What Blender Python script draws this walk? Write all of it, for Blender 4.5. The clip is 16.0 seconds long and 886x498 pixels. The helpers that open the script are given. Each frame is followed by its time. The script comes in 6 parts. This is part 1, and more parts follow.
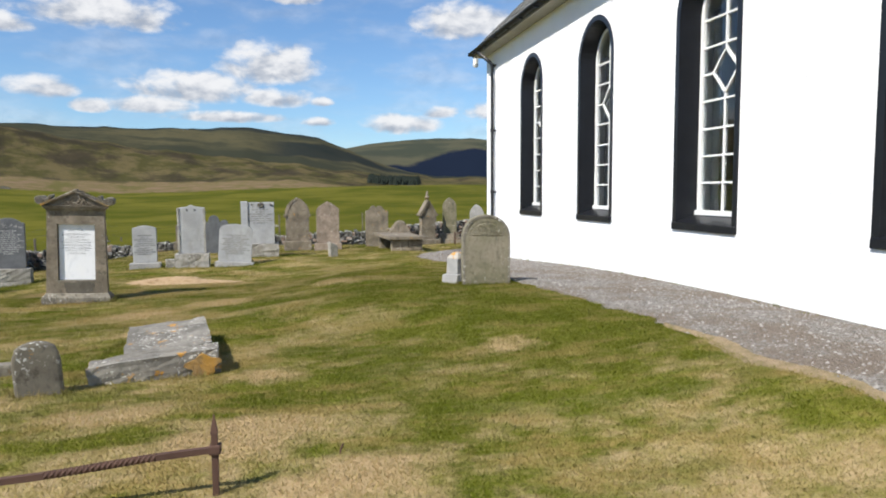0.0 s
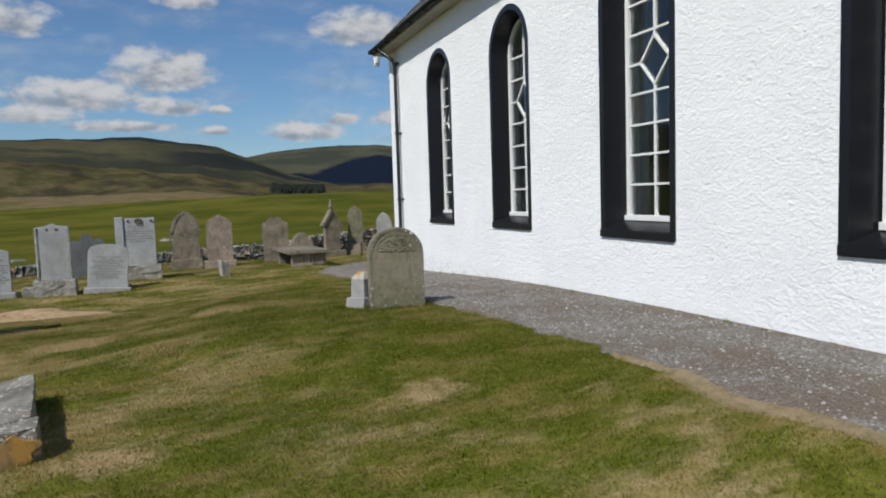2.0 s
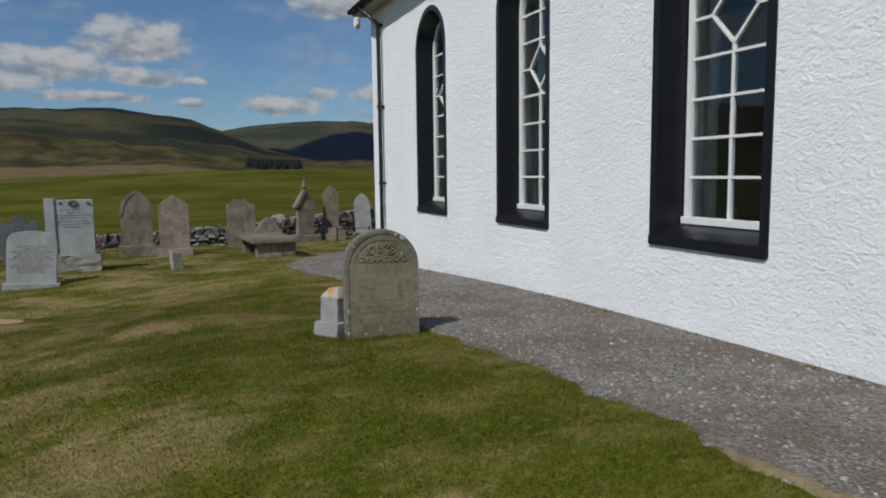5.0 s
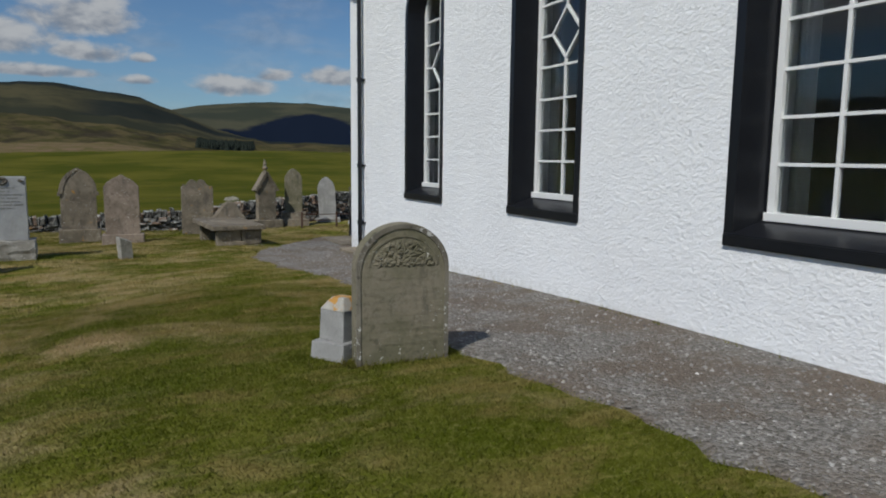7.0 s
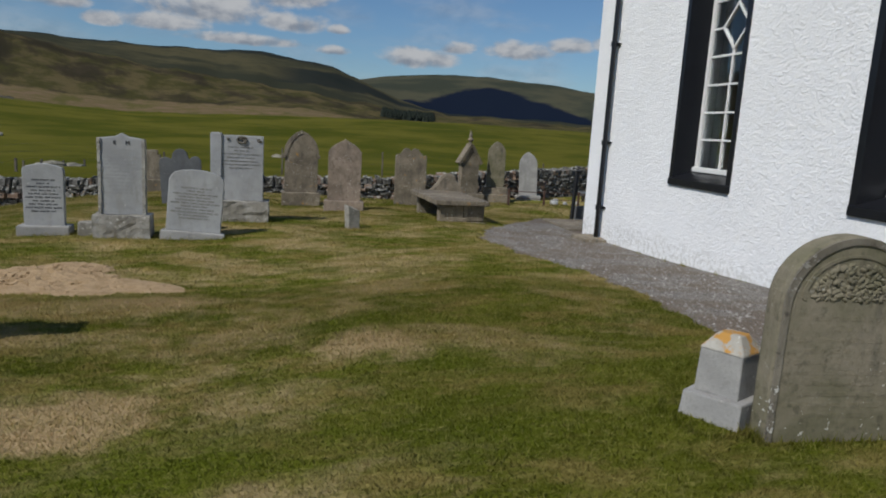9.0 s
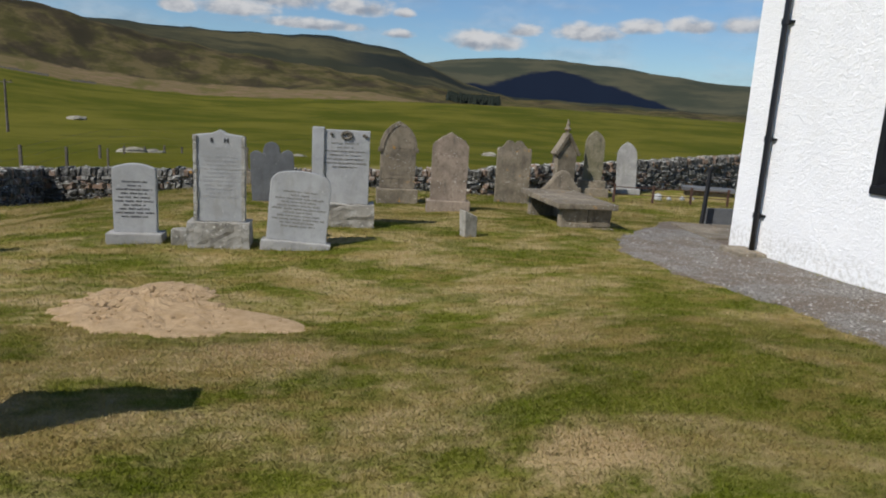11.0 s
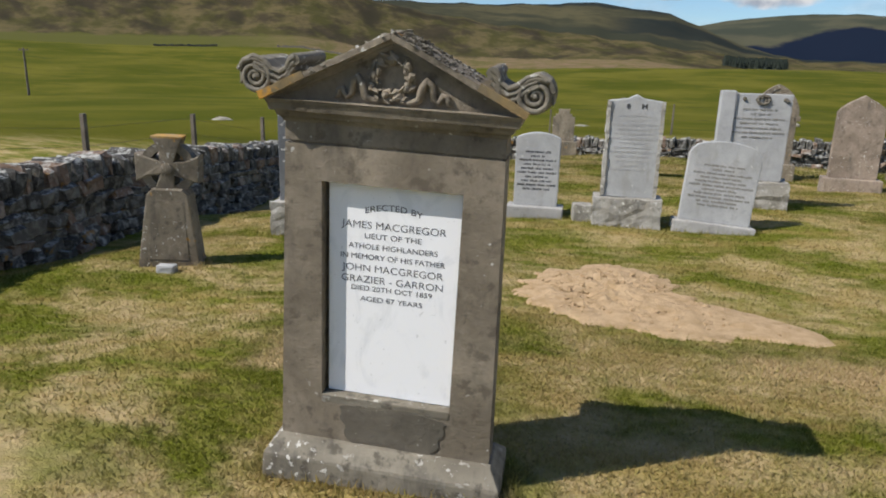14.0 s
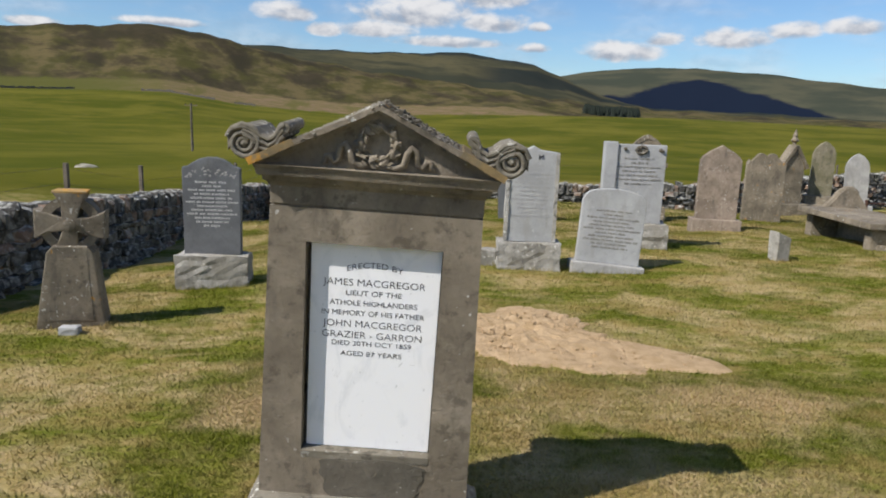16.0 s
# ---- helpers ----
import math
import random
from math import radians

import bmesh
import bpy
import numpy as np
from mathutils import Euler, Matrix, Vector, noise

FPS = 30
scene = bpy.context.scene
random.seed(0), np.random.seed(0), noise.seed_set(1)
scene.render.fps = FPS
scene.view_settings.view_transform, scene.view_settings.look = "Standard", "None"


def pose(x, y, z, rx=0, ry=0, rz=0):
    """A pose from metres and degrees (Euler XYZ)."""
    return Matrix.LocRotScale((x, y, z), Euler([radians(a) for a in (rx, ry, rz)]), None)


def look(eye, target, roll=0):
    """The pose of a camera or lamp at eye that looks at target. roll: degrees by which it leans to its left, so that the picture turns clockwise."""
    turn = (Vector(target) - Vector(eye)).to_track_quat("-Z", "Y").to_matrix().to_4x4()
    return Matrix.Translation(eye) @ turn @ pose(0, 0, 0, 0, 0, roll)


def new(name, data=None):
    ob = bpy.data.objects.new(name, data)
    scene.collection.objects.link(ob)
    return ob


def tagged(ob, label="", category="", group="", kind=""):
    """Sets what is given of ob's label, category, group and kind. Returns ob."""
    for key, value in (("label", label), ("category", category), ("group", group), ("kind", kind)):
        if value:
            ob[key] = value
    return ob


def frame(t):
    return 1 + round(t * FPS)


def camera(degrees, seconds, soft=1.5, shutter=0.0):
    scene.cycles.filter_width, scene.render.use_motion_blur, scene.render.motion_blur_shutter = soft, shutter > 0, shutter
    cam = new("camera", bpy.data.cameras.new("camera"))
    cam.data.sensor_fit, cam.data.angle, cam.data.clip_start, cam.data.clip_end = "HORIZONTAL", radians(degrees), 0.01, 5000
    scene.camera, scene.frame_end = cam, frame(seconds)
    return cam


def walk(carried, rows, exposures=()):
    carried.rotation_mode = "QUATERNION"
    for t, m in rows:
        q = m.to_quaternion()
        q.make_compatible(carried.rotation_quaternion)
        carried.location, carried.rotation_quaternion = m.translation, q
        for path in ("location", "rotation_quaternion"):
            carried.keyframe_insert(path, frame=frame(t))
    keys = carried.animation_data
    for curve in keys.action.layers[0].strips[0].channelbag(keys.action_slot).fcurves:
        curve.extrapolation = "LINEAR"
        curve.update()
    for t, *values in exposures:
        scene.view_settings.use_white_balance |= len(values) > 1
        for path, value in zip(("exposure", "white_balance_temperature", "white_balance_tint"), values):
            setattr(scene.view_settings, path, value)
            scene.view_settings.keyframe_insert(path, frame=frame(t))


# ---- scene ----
cam = camera(65.7, 16.0, soft=1.9)
METRES, EYE, TILT, LEAN, TURN = 11.2, 1.5, 0.0, 0.0, -12.2
ROWS = [
    (0.0, 0.0, 0.0, 0.0, -0.03, -4.89, 0.37),
    (0.5, 0.0029, 0.0267, 0.0018, -3.17, -5.88, 0.58),
    (1.0, 0.005, 0.0528, 0.0038, -5.78, -4.56, 0.72),
    (1.5, 0.0036, 0.0824, 0.0042, -7.98, -3.48, 0.91),
    (2.0, 0.0056, 0.1151, 0.0028, -7.84, -4.53, 1.83),
    (2.5, 0.0108, 0.1486, 0.0082, -7.41, -3.47, 1.49),
    (3.0, 0.0115, 0.1845, 0.0082, -8.78, -4.04, 0.8),
    (3.5, 0.0119, 0.2123, 0.01, -9.54, -4.78, 1.18),
    (6.0, 0.0034, 0.3704, 0.0139, -10.2, -6.92, 0.02),
    (6.5, -0.0073, 0.4019, 0.012, -11.69, -7.06, -0.14),
    (7.0, -0.019, 0.4351, 0.009, -13.38, -7.53, -0.6),
    (7.5, -0.0368, 0.465, 0.0059, -11.95, -8.17, -2.33),
    (8.0, -0.0641, 0.5003, 0.0035, -9.09, -7.24, -3.28),
    (8.5, -0.0866, 0.536, 0.0025, -2.51, -9.02, -3.12),
    (11.0, -0.1988, 0.6985, 0.0107, 6.29, -11.61, -3.27),
    (11.5, -0.2196, 0.7214, 0.013, 13.05, -12.71, -2.5),
    (12.0, -0.2575, 0.7305, 0.0109, 20.85, -10.67, -2.94),
    (12.5, -0.2897, 0.7339, 0.007, 26.28, -11.98, -2.7),
    (13.0, -0.3242, 0.737, 0.0011, 29.39, -11.42, -2.0),
    (13.5, -0.3534, 0.7302, -0.0041, 28.22, -13.0, -2.24),
    (14.0, -0.3783, 0.7322, -0.0054, 27.36, -14.9, -1.62),
    (14.5, -0.3933, 0.732, -0.0048, 24.56, -13.78, -1.19),
    (15.0, -0.4026, 0.7205, -0.0027, 17.81, -13.44, -1.61),
    (15.5, -0.4029, 0.7104, 0.0014, 14.89, -11.74, -1.88),
    (16.0, -0.4028, 0.707, 0.0005, 17.15, -10.94, -2.05),
]

EXPOSURES = [(0.0, 0.48, 6500, 10), (1.0, 0.1, 6450, 10), (2.0, -0.2, 6350, 9), (3.0, -0.47, 6250, 9), (7.0, -0.64, 6250, 8), (8.5, -0.58, 6300, 9), (11.0, -0.1, 6500, 10), (12.5, 0.25, 6550, 11), (16.0, 0.3, 6550, 11)]
walk(cam, [(t, pose(0, 0, EYE, TILT, LEAN, TURN) @ pose(METRES * x, METRES * y, METRES * z, 90 + pitch, roll, yaw)) for t, x, y, z, yaw, pitch, roll in ROWS], EXPOSURES)

# ---- light ----
SUN_FROM = Vector((-0.78, -0.53, 1.0)).normalized()
world = bpy.data.worlds.new("sky")
scene.world = world
world.use_nodes = True
wn = world.node_tree.nodes
sky = wn.new("ShaderNodeTexSky")
sky.sky_type, sky.sun_disc = "NISHITA", False
sky.sun_elevation = math.asin(SUN_FROM.z)
sky.sun_rotation = math.atan2(SUN_FROM.x, SUN_FROM.y)
sky.air_density, sky.dust_density, sky.ozone_density = 1.0, 0.3, 3.0
tint = wn.new("ShaderNodeMix")
tint.data_type, tint.blend_type = "RGBA", "MULTIPLY"
tint.inputs[0].default_value = 1.0
tint.inputs[7].default_value = (0.82, 1.0, 1.17, 1.0)
world.node_tree.links.new(sky.outputs[0], tint.inputs[6])
world.node_tree.links.new(tint.outputs[2], wn["Background"].inputs[0])
wn["Background"].inputs[1].default_value = 0.088
sun = new("sun", bpy.data.lights.new("sun", "SUN"))
sun.data.energy, sun.data.angle, sun.data.color = 4.9, radians(0.5), (1.0, 0.955, 0.89)
sun.matrix_world = look(SUN_FROM * 100, (0, 0, 0))


# ---- node helpers and materials ----
class Graph:
    """A short way to write a material's nodes."""

    def __init__(self, name):
        self.mat = bpy.data.materials.new(name)
        self.mat.use_nodes = True
        self.n, self.l = self.mat.node_tree.nodes, self.mat.node_tree.links
        self.bsdf = self.n["Principled BSDF"]
        self.out = self.n["Material Output"]

    def put(self, socket, value):
        if isinstance(value, bpy.types.NodeSocket):
            self.l.new(value, socket)
        elif value is not None:
            if isinstance(value, (tuple, list)) and len(value) == 3 and socket.type == "RGBA":
                value = (*value, 1.0)
            socket.default_value = value

    def pos(self):
        return self.n.new("ShaderNodeNewGeometry").outputs["Position"]

    def local(self):
        return self.n.new("ShaderNodeTexCoord").outputs["Object"]

    def rand(self):
        return self.n.new("ShaderNodeObjectInfo").outputs["Random"]

    def island(self):
        return self.n.new("ShaderNodeNewGeometry").outputs["Random Per Island"]

    def xyz(self, v):
        s = self.n.new("ShaderNodeSeparateXYZ")
        self.put(s.inputs[0], v)
        return s.outputs

    def math(self, op, a, b=None, c=None, clamp=False):
        m = self.n.new("ShaderNodeMath")
        m.operation, m.use_clamp = op, clamp
        for k, v in enumerate((a, b, c)):
            self.put(m.inputs[k], v)
        return m.outputs[0]

    def vec(self, op, a, b=None):
        m = self.n.new("ShaderNodeVectorMath")
        m.operation = op
        self.put(m.inputs[0], a)
        self.put(m.inputs[1], b)
        return m.outputs["Value"] if op in ("DISTANCE", "LENGTH") else m.outputs[0]

    def noise(self, v, scale, detail=4.0, rough=0.6, distort=0.0):
        t = self.n.new("ShaderNodeTexNoise")
        self.put(t.inputs["Vector"], v)
        for key, value in (("Scale", scale), ("Detail", detail), ("Roughness", rough), ("Distortion", distort)):
            t.inputs[key].default_value = value
        return t.outputs["Fac"]

    def cells(self, v, scale, feature="F1"):
        t = self.n.new("ShaderNodeTexVoronoi")
        t.feature = feature
        self.put(t.inputs["Vector"], v)
        t.inputs["Scale"].default_value = scale
        return t.outputs

    def step(self, x, lo, hi):
        """0 below lo, 1 above hi, soft between."""
        r = self.n.new("ShaderNodeMapRange")
        r.interpolation_type = "SMOOTHSTEP"
        self.put(r.inputs["Value"], x)
        r.inputs["From Min"].default_value, r.inputs["From Max"].default_value = lo, hi
        return r.outputs[0]

    def mix(self, f, a, b, how="MIX"):
        m = self.n.new("ShaderNodeMix")
        m.data_type, m.blend_type = "RGBA", how
        self.put(m.inputs[0], f)
        self.put(m.inputs[6], a)
        self.put(m.inputs[7], b)
        return m.outputs[2]

    def bump(self, h, strength=0.4, distance=0.01, base=None):
        b = self.n.new("ShaderNodeBump")
        b.inputs["Strength"].default_value, b.inputs["Distance"].default_value = strength, distance
        self.put(b.inputs["Height"], h)
        self.put(b.inputs["Normal"], base)
        return b.outputs[0]

    def done(self, colour, rough=0.8, normal=None, metal=0.0, spec=0.3):
        self.put(self.bsdf.inputs["Base Color"], colour)
        self.put(self.bsdf.inputs["Roughness"], rough)
        self.put(self.bsdf.inputs["Normal"], normal)
        self.bsdf.inputs["Metallic"].default_value = metal
        self.bsdf.inputs["Specular IOR Level"].default_value = spec
        return self.mat


def stone_mat(name, light, dark, grain=28.0, rough=0.85, bump=0.5, lichen=0.0, lichen_colour=(0.62, 0.61, 0.55), orange=0.0, stain=(0.07, 0.065, 0.055), stains=0.5, spec=0.25, blots=0.0):
    g = Graph(name)
    p = g.pos()
    big = g.noise(p, 2.3, 4, 0.62, 0.4)
    fine = g.noise(p, grain, 6, 0.7)
    col = g.mix(g.step(big, 0.33, 0.68), dark, light)
    col = g.mix(g.math("MULTIPLY", g.step(fine, 0.45, 0.75), 0.35), col, tuple(0.5 * c for c in dark))
    stretched = g.vec("MULTIPLY", p, (7.0, 7.0, 1.6))
    run = g.step(g.noise(stretched, 1.0, 5, 0.65), 0.52, 0.74)
    col = g.mix(g.math("MULTIPLY", run, stains), col, stain)
    if blots:
        blot = g.math("MULTIPLY", g.step(g.noise(p, 13.0, 5, 0.65), 0.54, 0.66), blots)
        col = g.mix(blot, col, tuple(0.42 * c for c in dark))
        pale = g.math("MULTIPLY", g.step(g.noise(g.vec("ADD", p, (5.0, 2.0, 9.0)), 7.0, 5, 0.65), 0.55, 0.70), 0.5 * blots)
        col = g.mix(pale, col, tuple(min(0.6, 1.45 * c) for c in light))
    if lichen:
        spot = g.step(g.noise(p, 30.0, 4, 0.6), 0.72 - 0.14 * lichen, 0.76 - 0.14 * lichen)
        spot = g.math("MULTIPLY", spot, g.step(g.noise(p, 2.9, 2, 0.5), 0.42, 0.6))
        col = g.mix(g.math("MULTIPLY", spot, 0.85), col, lichen_colour)
    if orange:
        spot = g.step(g.noise(g.vec("ADD", p, (3.1, 7.7, 1.3)), 5.5, 5, 0.68), 0.66 - 0.12 * orange, 0.72 - 0.12 * orange)
        col = g.mix(g.math("MULTIPLY", spot, 0.9), col, (0.46, 0.23, 0.035))
    h = g.math("ADD", g.math("MULTIPLY", big, 0.6), fine)
    return g.done(col, rough, g.bump(h, bump, 0.012), 0.0, spec)


def paint_mat(name, colour, rough=0.5, vary=0.12, grain=40.0, bump=0.1, metal=0.0, spec=0.4):
    g = Graph(name)
    p = g.pos()
    n1, n2 = g.noise(p, 3.0, 4), g.noise(p, grain, 5)
    dark = tuple(c * (1 - 2.5 * vary) for c in colour)
    col = g.mix(g.step(n1, 0.3, 0.7), colour, tuple(c * (1 - vary) for c in colour))
    col = g.mix(g.math("MULTIPLY", g.step(n2, 0.55, 0.8), 0.5), col, dark)
    return g.done(col, rough, g.bump(n2, bump, 0.004), metal, spec)


def harl_mat():
    """White-painted rough render."""
    g = Graph("white_harling")
    p = g.pos()
    q = g.vec("MULTIPLY", p, (1.0, 1.0, 1.4))
    lumps = g.math("ADD", g.math("MULTIPLY", g.noise(q, 24.0, 5, 0.6), 0.75), g.math("MULTIPLY", g.noise(q, 9.0, 4, 0.55, 0.4), 0.75))
    fine = g.noise(p, 75.0, 4, 0.6)
    col = g.mix(g.step(g.noise(p, 1.1, 4), 0.35, 0.7), (0.90, 0.905, 0.90), (0.86, 0.865, 0.862))
    z = g.xyz(p)[2]
    splash = g.math("MULTIPLY", g.step(g.math("ADD", z, g.math("MULTIPLY", g.noise(p, 6.0, 4), 0.25)), 0.42, 0.1), g.step(g.noise(p, 16.0, 4), 0.42, 0.62))
    col = g.mix(g.math("MULTIPLY", splash, 0.35), col, (0.36, 0.34, 0.28))
    h = g.math("ADD", lumps, g.math("MULTIPLY", fine, 0.2))
    return g.done(col, 0.8, g.bump(h, 0.6, 0.032), 0.0, 0.15)


def turf_mat(name, blades=False):
    """Mown churchyard turf, dry in patches, passing into pasture, moor and far hills."""
    g = Graph(name)
    p = g.pos()
    flat = g.vec("MULTIPLY", p, (1.0, 1.0, 0.0))
    far = g.vec("DISTANCE", flat, (0.0, 12.0, 0.0))
    sweep = g.vec("MULTIPLY", flat, (1.0, 1.7, 1.0))
    dry = g.math("ADD", g.math("MULTIPLY", g.noise(sweep, 0.62, 5, 0.62, 0.5), 0.7), g.math("MULTIPLY", g.noise(sweep, 3.2, 5, 0.65), 0.3))
    tuft = g.noise(flat, 26.0, 5, 0.7)
    px, py = g.xyz(flat)[:2]
    # turf by the church: lush green, also darkened in colour to suit exposure
    darkened_turf = g.math("MULTIPLY", g.math("MULTIPLY", g.step(px, -1.2, 1.6), g.step(py, 13.5, 9.5)), g.step(py, 3.6, 6.2))
    green = g.mix(g.step(g.noise(flat, 1.7, 4), 0.35, 0.7), (0.096, 0.110, 0.010), (0.178, 0.180, 0.028))
    straw = g.mix(g.step(g.noise(flat, 5.0, 4), 0.35, 0.7), (0.46, 0.345, 0.190), (0.33, 0.262, 0.104))
    dry = g.math("SUBTRACT", g.math("ADD", dry, 0.012), g.math("MULTIPLY", darkened_turf, 0.065))
    col = g.mix(g.math("MULTIPLY", g.step(dry, 0.445, 0.585), 0.92), green, straw)
    col = g.mix(g.math("MULTIPLY", g.step(g.noise(g.vec("ADD", sweep, (11.0, 3.0, 0.0)), 1.4, 5, 0.65), 0.48, 0.62), 0.72), col, (0.31, 0.225, 0.085))
    lush = g.step(g.math("SUBTRACT", g.noise(g.vec("ADD", sweep, (31.0, 7.0, 0.0)), 0.8, 3), g.math("MULTIPLY", dry, 0.25)), 0.36, 0.52)
    col = g.mix(g.math("MULTIPLY", lush, 0.6), col, (0.084, 0.112, 0.006))
    col = g.mix(g.math("MULTIPLY", darkened_turf, 0.36), col, (0.060, 0.074, 0.005))
    lit_ = g.noise(g.vec("MULTIPLY", flat, (1.0, 2.2, 1.0)), 9.0, 4, 0.7)
    col = g.mix(g.math("MULTIPLY", g.step(lit_, 0.5, 0.75), 0.45), col, (0.36, 0.315, 0.110))
    col = g.mix(g.math("MULTIPLY", g.step(lit_, 0.45, 0.25), 0.5), col, (0.055, 0.068, 0.012))
    col = g.mix(g.math("MULTIPLY", g.step(tuft, 0.5, 0.78), 0.4), col, (0.065, 0.075, 0.010))
    col = g.mix(g.math("MULTIPLY", g.step(tuft, 0.5, 0.22), 0.35), col, (0.38, 0.34, 0.12))
    for x, y, rad in ((1.86, 5.98, 0.34), (-0.23, 5.88, 0.36), (-0.35, 4.2, 0.55), (0.3, 3.4, 0.5), (-1.2, 12.9, 0.5), (0.6, 11.0, 0.45), (0.9, 2.6, 0.6), (-1.3, 5.0, 0.4), (-2.0, 9.6, 0.5), (-3.9, 12.4, 0.6), (-1.0, 10.2, 0.55), (-1.6, 8.0, 0.4)):
        d = g.math("ADD", g.vec("DISTANCE", g.vec("MULTIPLY", flat, (1.0, 1.25, 0.0)), (x, 1.25 * y, 0.0)), g.math("MULTIPLY", g.math("SUBTRACT", g.noise(flat, 2.6, 6, 0.68), 0.28), 1.25))
        col = g.mix(g.math("MULTIPLY", g.step(d, rad + 0.36, rad + 0.0), 0.75), col, (0.49, 0.355, 0.20))
    if blades:
        own = g.island()
        col = g.mix(g.math("MULTIPLY", g.step(own, 0.5, 1.0), 0.45), col, (0.40, 0.38, 0.11))
        col = g.mix(g.math("MULTIPLY", g.step(own, 0.4, 0.0), 0.24), col, (0.060, 0.078, 0.006))
    else:
        az = g.math("MULTIPLY", g.math("ARCTAN2", px, g.math("SUBTRACT", py, 8.0)), 57.2958)
        # pasture
        streak = g.vec("MULTIPLY", flat, (0.035, 0.03, 0.0))
        pas = g.mix(g.step(g.noise(streak, 1.0, 6, 0.62, 0.3), 0.38, 0.62), (0.058, 0.066, 0.006), (0.112, 0.104, 0.015))
        pas = g.mix(g.math("MULTIPLY", g.step(g.noise(flat, 0.35, 6, 0.7), 0.50, 0.72), 0.4), pas, (0.046, 0.056, 0.008))
        pas = g.mix(g.math("MULTIPLY", g.step(g.noise(g.vec("MULTIPLY", flat, (0.09, 0.16, 0.0)), 1.0, 5, 0.65, 0.6), 0.54, 0.72), 0.5), pas, (0.138, 0.116, 0.026))
        pas = g.mix(g.math("MULTIPLY", g.step(g.noise(g.vec("MULTIPLY", flat, (0.05, 0.12, 0.0)), 1.0, 4, 0.6, 0.8), 0.60, 0.70), 0.6), pas, (0.036, 0.046, 0.008))
        away = g.math("ADD", far, g.math("MULTIPLY", g.noise(flat, 0.12, 4), 6.0))
        col = g.mix(g.step(away, 24.0, 30.0), col, pas)
        polar = g.n.new("ShaderNodeCombineXYZ")
        g.put(polar.inputs[0], az)
        g.put(polar.inputs[1], g.math("MULTIPLY", far, 0.024))
        mid = g.noise(polar.outputs[0], 0.50, 7, 0.64, 0.25)
        fine = g.noise(g.vec("MULTIPLY", flat, (0.10, 0.10, 0.0)), 1.0, 6, 0.72)
        # bleached rough grass and bracken above the pasture
        edge = g.math("ADD", far, g.math("MULTIPLY", g.math("SUBTRACT", mid, 0.5), 110.0))
        straw_ = g.mix(g.step(fine, 0.36, 0.62), (0.178, 0.122, 0.076), (0.118, 0.098, 0.036))
        straw_ = g.mix(g.math("MULTIPLY", g.step(mid, 0.52, 0.62), 0.7), straw_, (0.078, 0.078, 0.018))
        rough = g.mix(g.step(g.math("ADD", az, g.math("MULTIPLY", mid, 14.0)), -26.0, -16.0), (0.080, 0.080, 0.020), straw_)
        col = g.mix(g.step(edge, 292.0, 306.0), col, rough)
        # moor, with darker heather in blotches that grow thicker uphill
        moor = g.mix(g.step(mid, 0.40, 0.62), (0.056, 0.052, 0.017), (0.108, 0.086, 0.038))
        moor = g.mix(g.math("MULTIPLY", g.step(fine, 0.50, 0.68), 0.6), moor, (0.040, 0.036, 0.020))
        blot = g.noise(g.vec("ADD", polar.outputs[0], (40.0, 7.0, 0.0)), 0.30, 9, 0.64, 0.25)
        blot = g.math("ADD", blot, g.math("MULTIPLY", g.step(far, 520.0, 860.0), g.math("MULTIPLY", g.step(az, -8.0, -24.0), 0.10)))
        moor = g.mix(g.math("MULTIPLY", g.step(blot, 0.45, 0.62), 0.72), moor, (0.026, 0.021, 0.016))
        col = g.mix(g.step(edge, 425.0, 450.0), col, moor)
        hill = g.mix(g.step(g.noise(g.vec("MULTIPLY", flat, (0.0022, 0.004, 0.0)), 1.0, 8, 0.66), 0.43, 0.58), (0.036, 0.038, 0.024), (0.076, 0.068, 0.036))
        hill = g.mix(g.math("MULTIPLY", g.step(g.noise(g.vec("MULTIPLY", flat, (0.03, 0.03, 0.0)), 1.0, 6, 0.7), 0.50, 0.66), 0.5), hill, (0.030, 0.034, 0.022))
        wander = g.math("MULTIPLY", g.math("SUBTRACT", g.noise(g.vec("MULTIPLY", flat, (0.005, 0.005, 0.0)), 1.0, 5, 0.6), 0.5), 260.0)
        # band across the ridge: a cloud shadow painted into the hill colour
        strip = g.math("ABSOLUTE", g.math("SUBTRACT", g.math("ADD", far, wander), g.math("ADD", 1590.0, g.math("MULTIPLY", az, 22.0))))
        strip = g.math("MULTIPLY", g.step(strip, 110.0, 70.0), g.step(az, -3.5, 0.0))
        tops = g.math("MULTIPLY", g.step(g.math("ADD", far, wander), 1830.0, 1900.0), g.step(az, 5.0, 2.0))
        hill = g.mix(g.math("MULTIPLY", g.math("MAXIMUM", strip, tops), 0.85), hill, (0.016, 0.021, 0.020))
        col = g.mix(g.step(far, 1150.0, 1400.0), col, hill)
        shaded_heath = g.mix(g.step(g.noise(g.vec("MULTIPLY", flat, (0.0022, 0.004, 0.0)), 1.0, 7, 0.62), 0.42, 0.60), (0.042, 0.048, 0.034), (0.074, 0.072, 0.046))
        # dark blue patch: cloud shade worked into the far slope's base colour
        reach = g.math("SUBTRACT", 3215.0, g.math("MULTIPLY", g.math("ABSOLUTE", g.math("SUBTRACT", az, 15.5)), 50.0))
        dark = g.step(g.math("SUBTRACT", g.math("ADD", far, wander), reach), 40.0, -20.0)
        shaded_heath = g.mix(g.math("MULTIPLY", dark, g.step(az, 5.0, 8.0)), shaded_heath, (0.009, 0.014, 0.026))
        col = g.mix(g.step(far, 2350.0, 2500.0), col, shaded_heath)
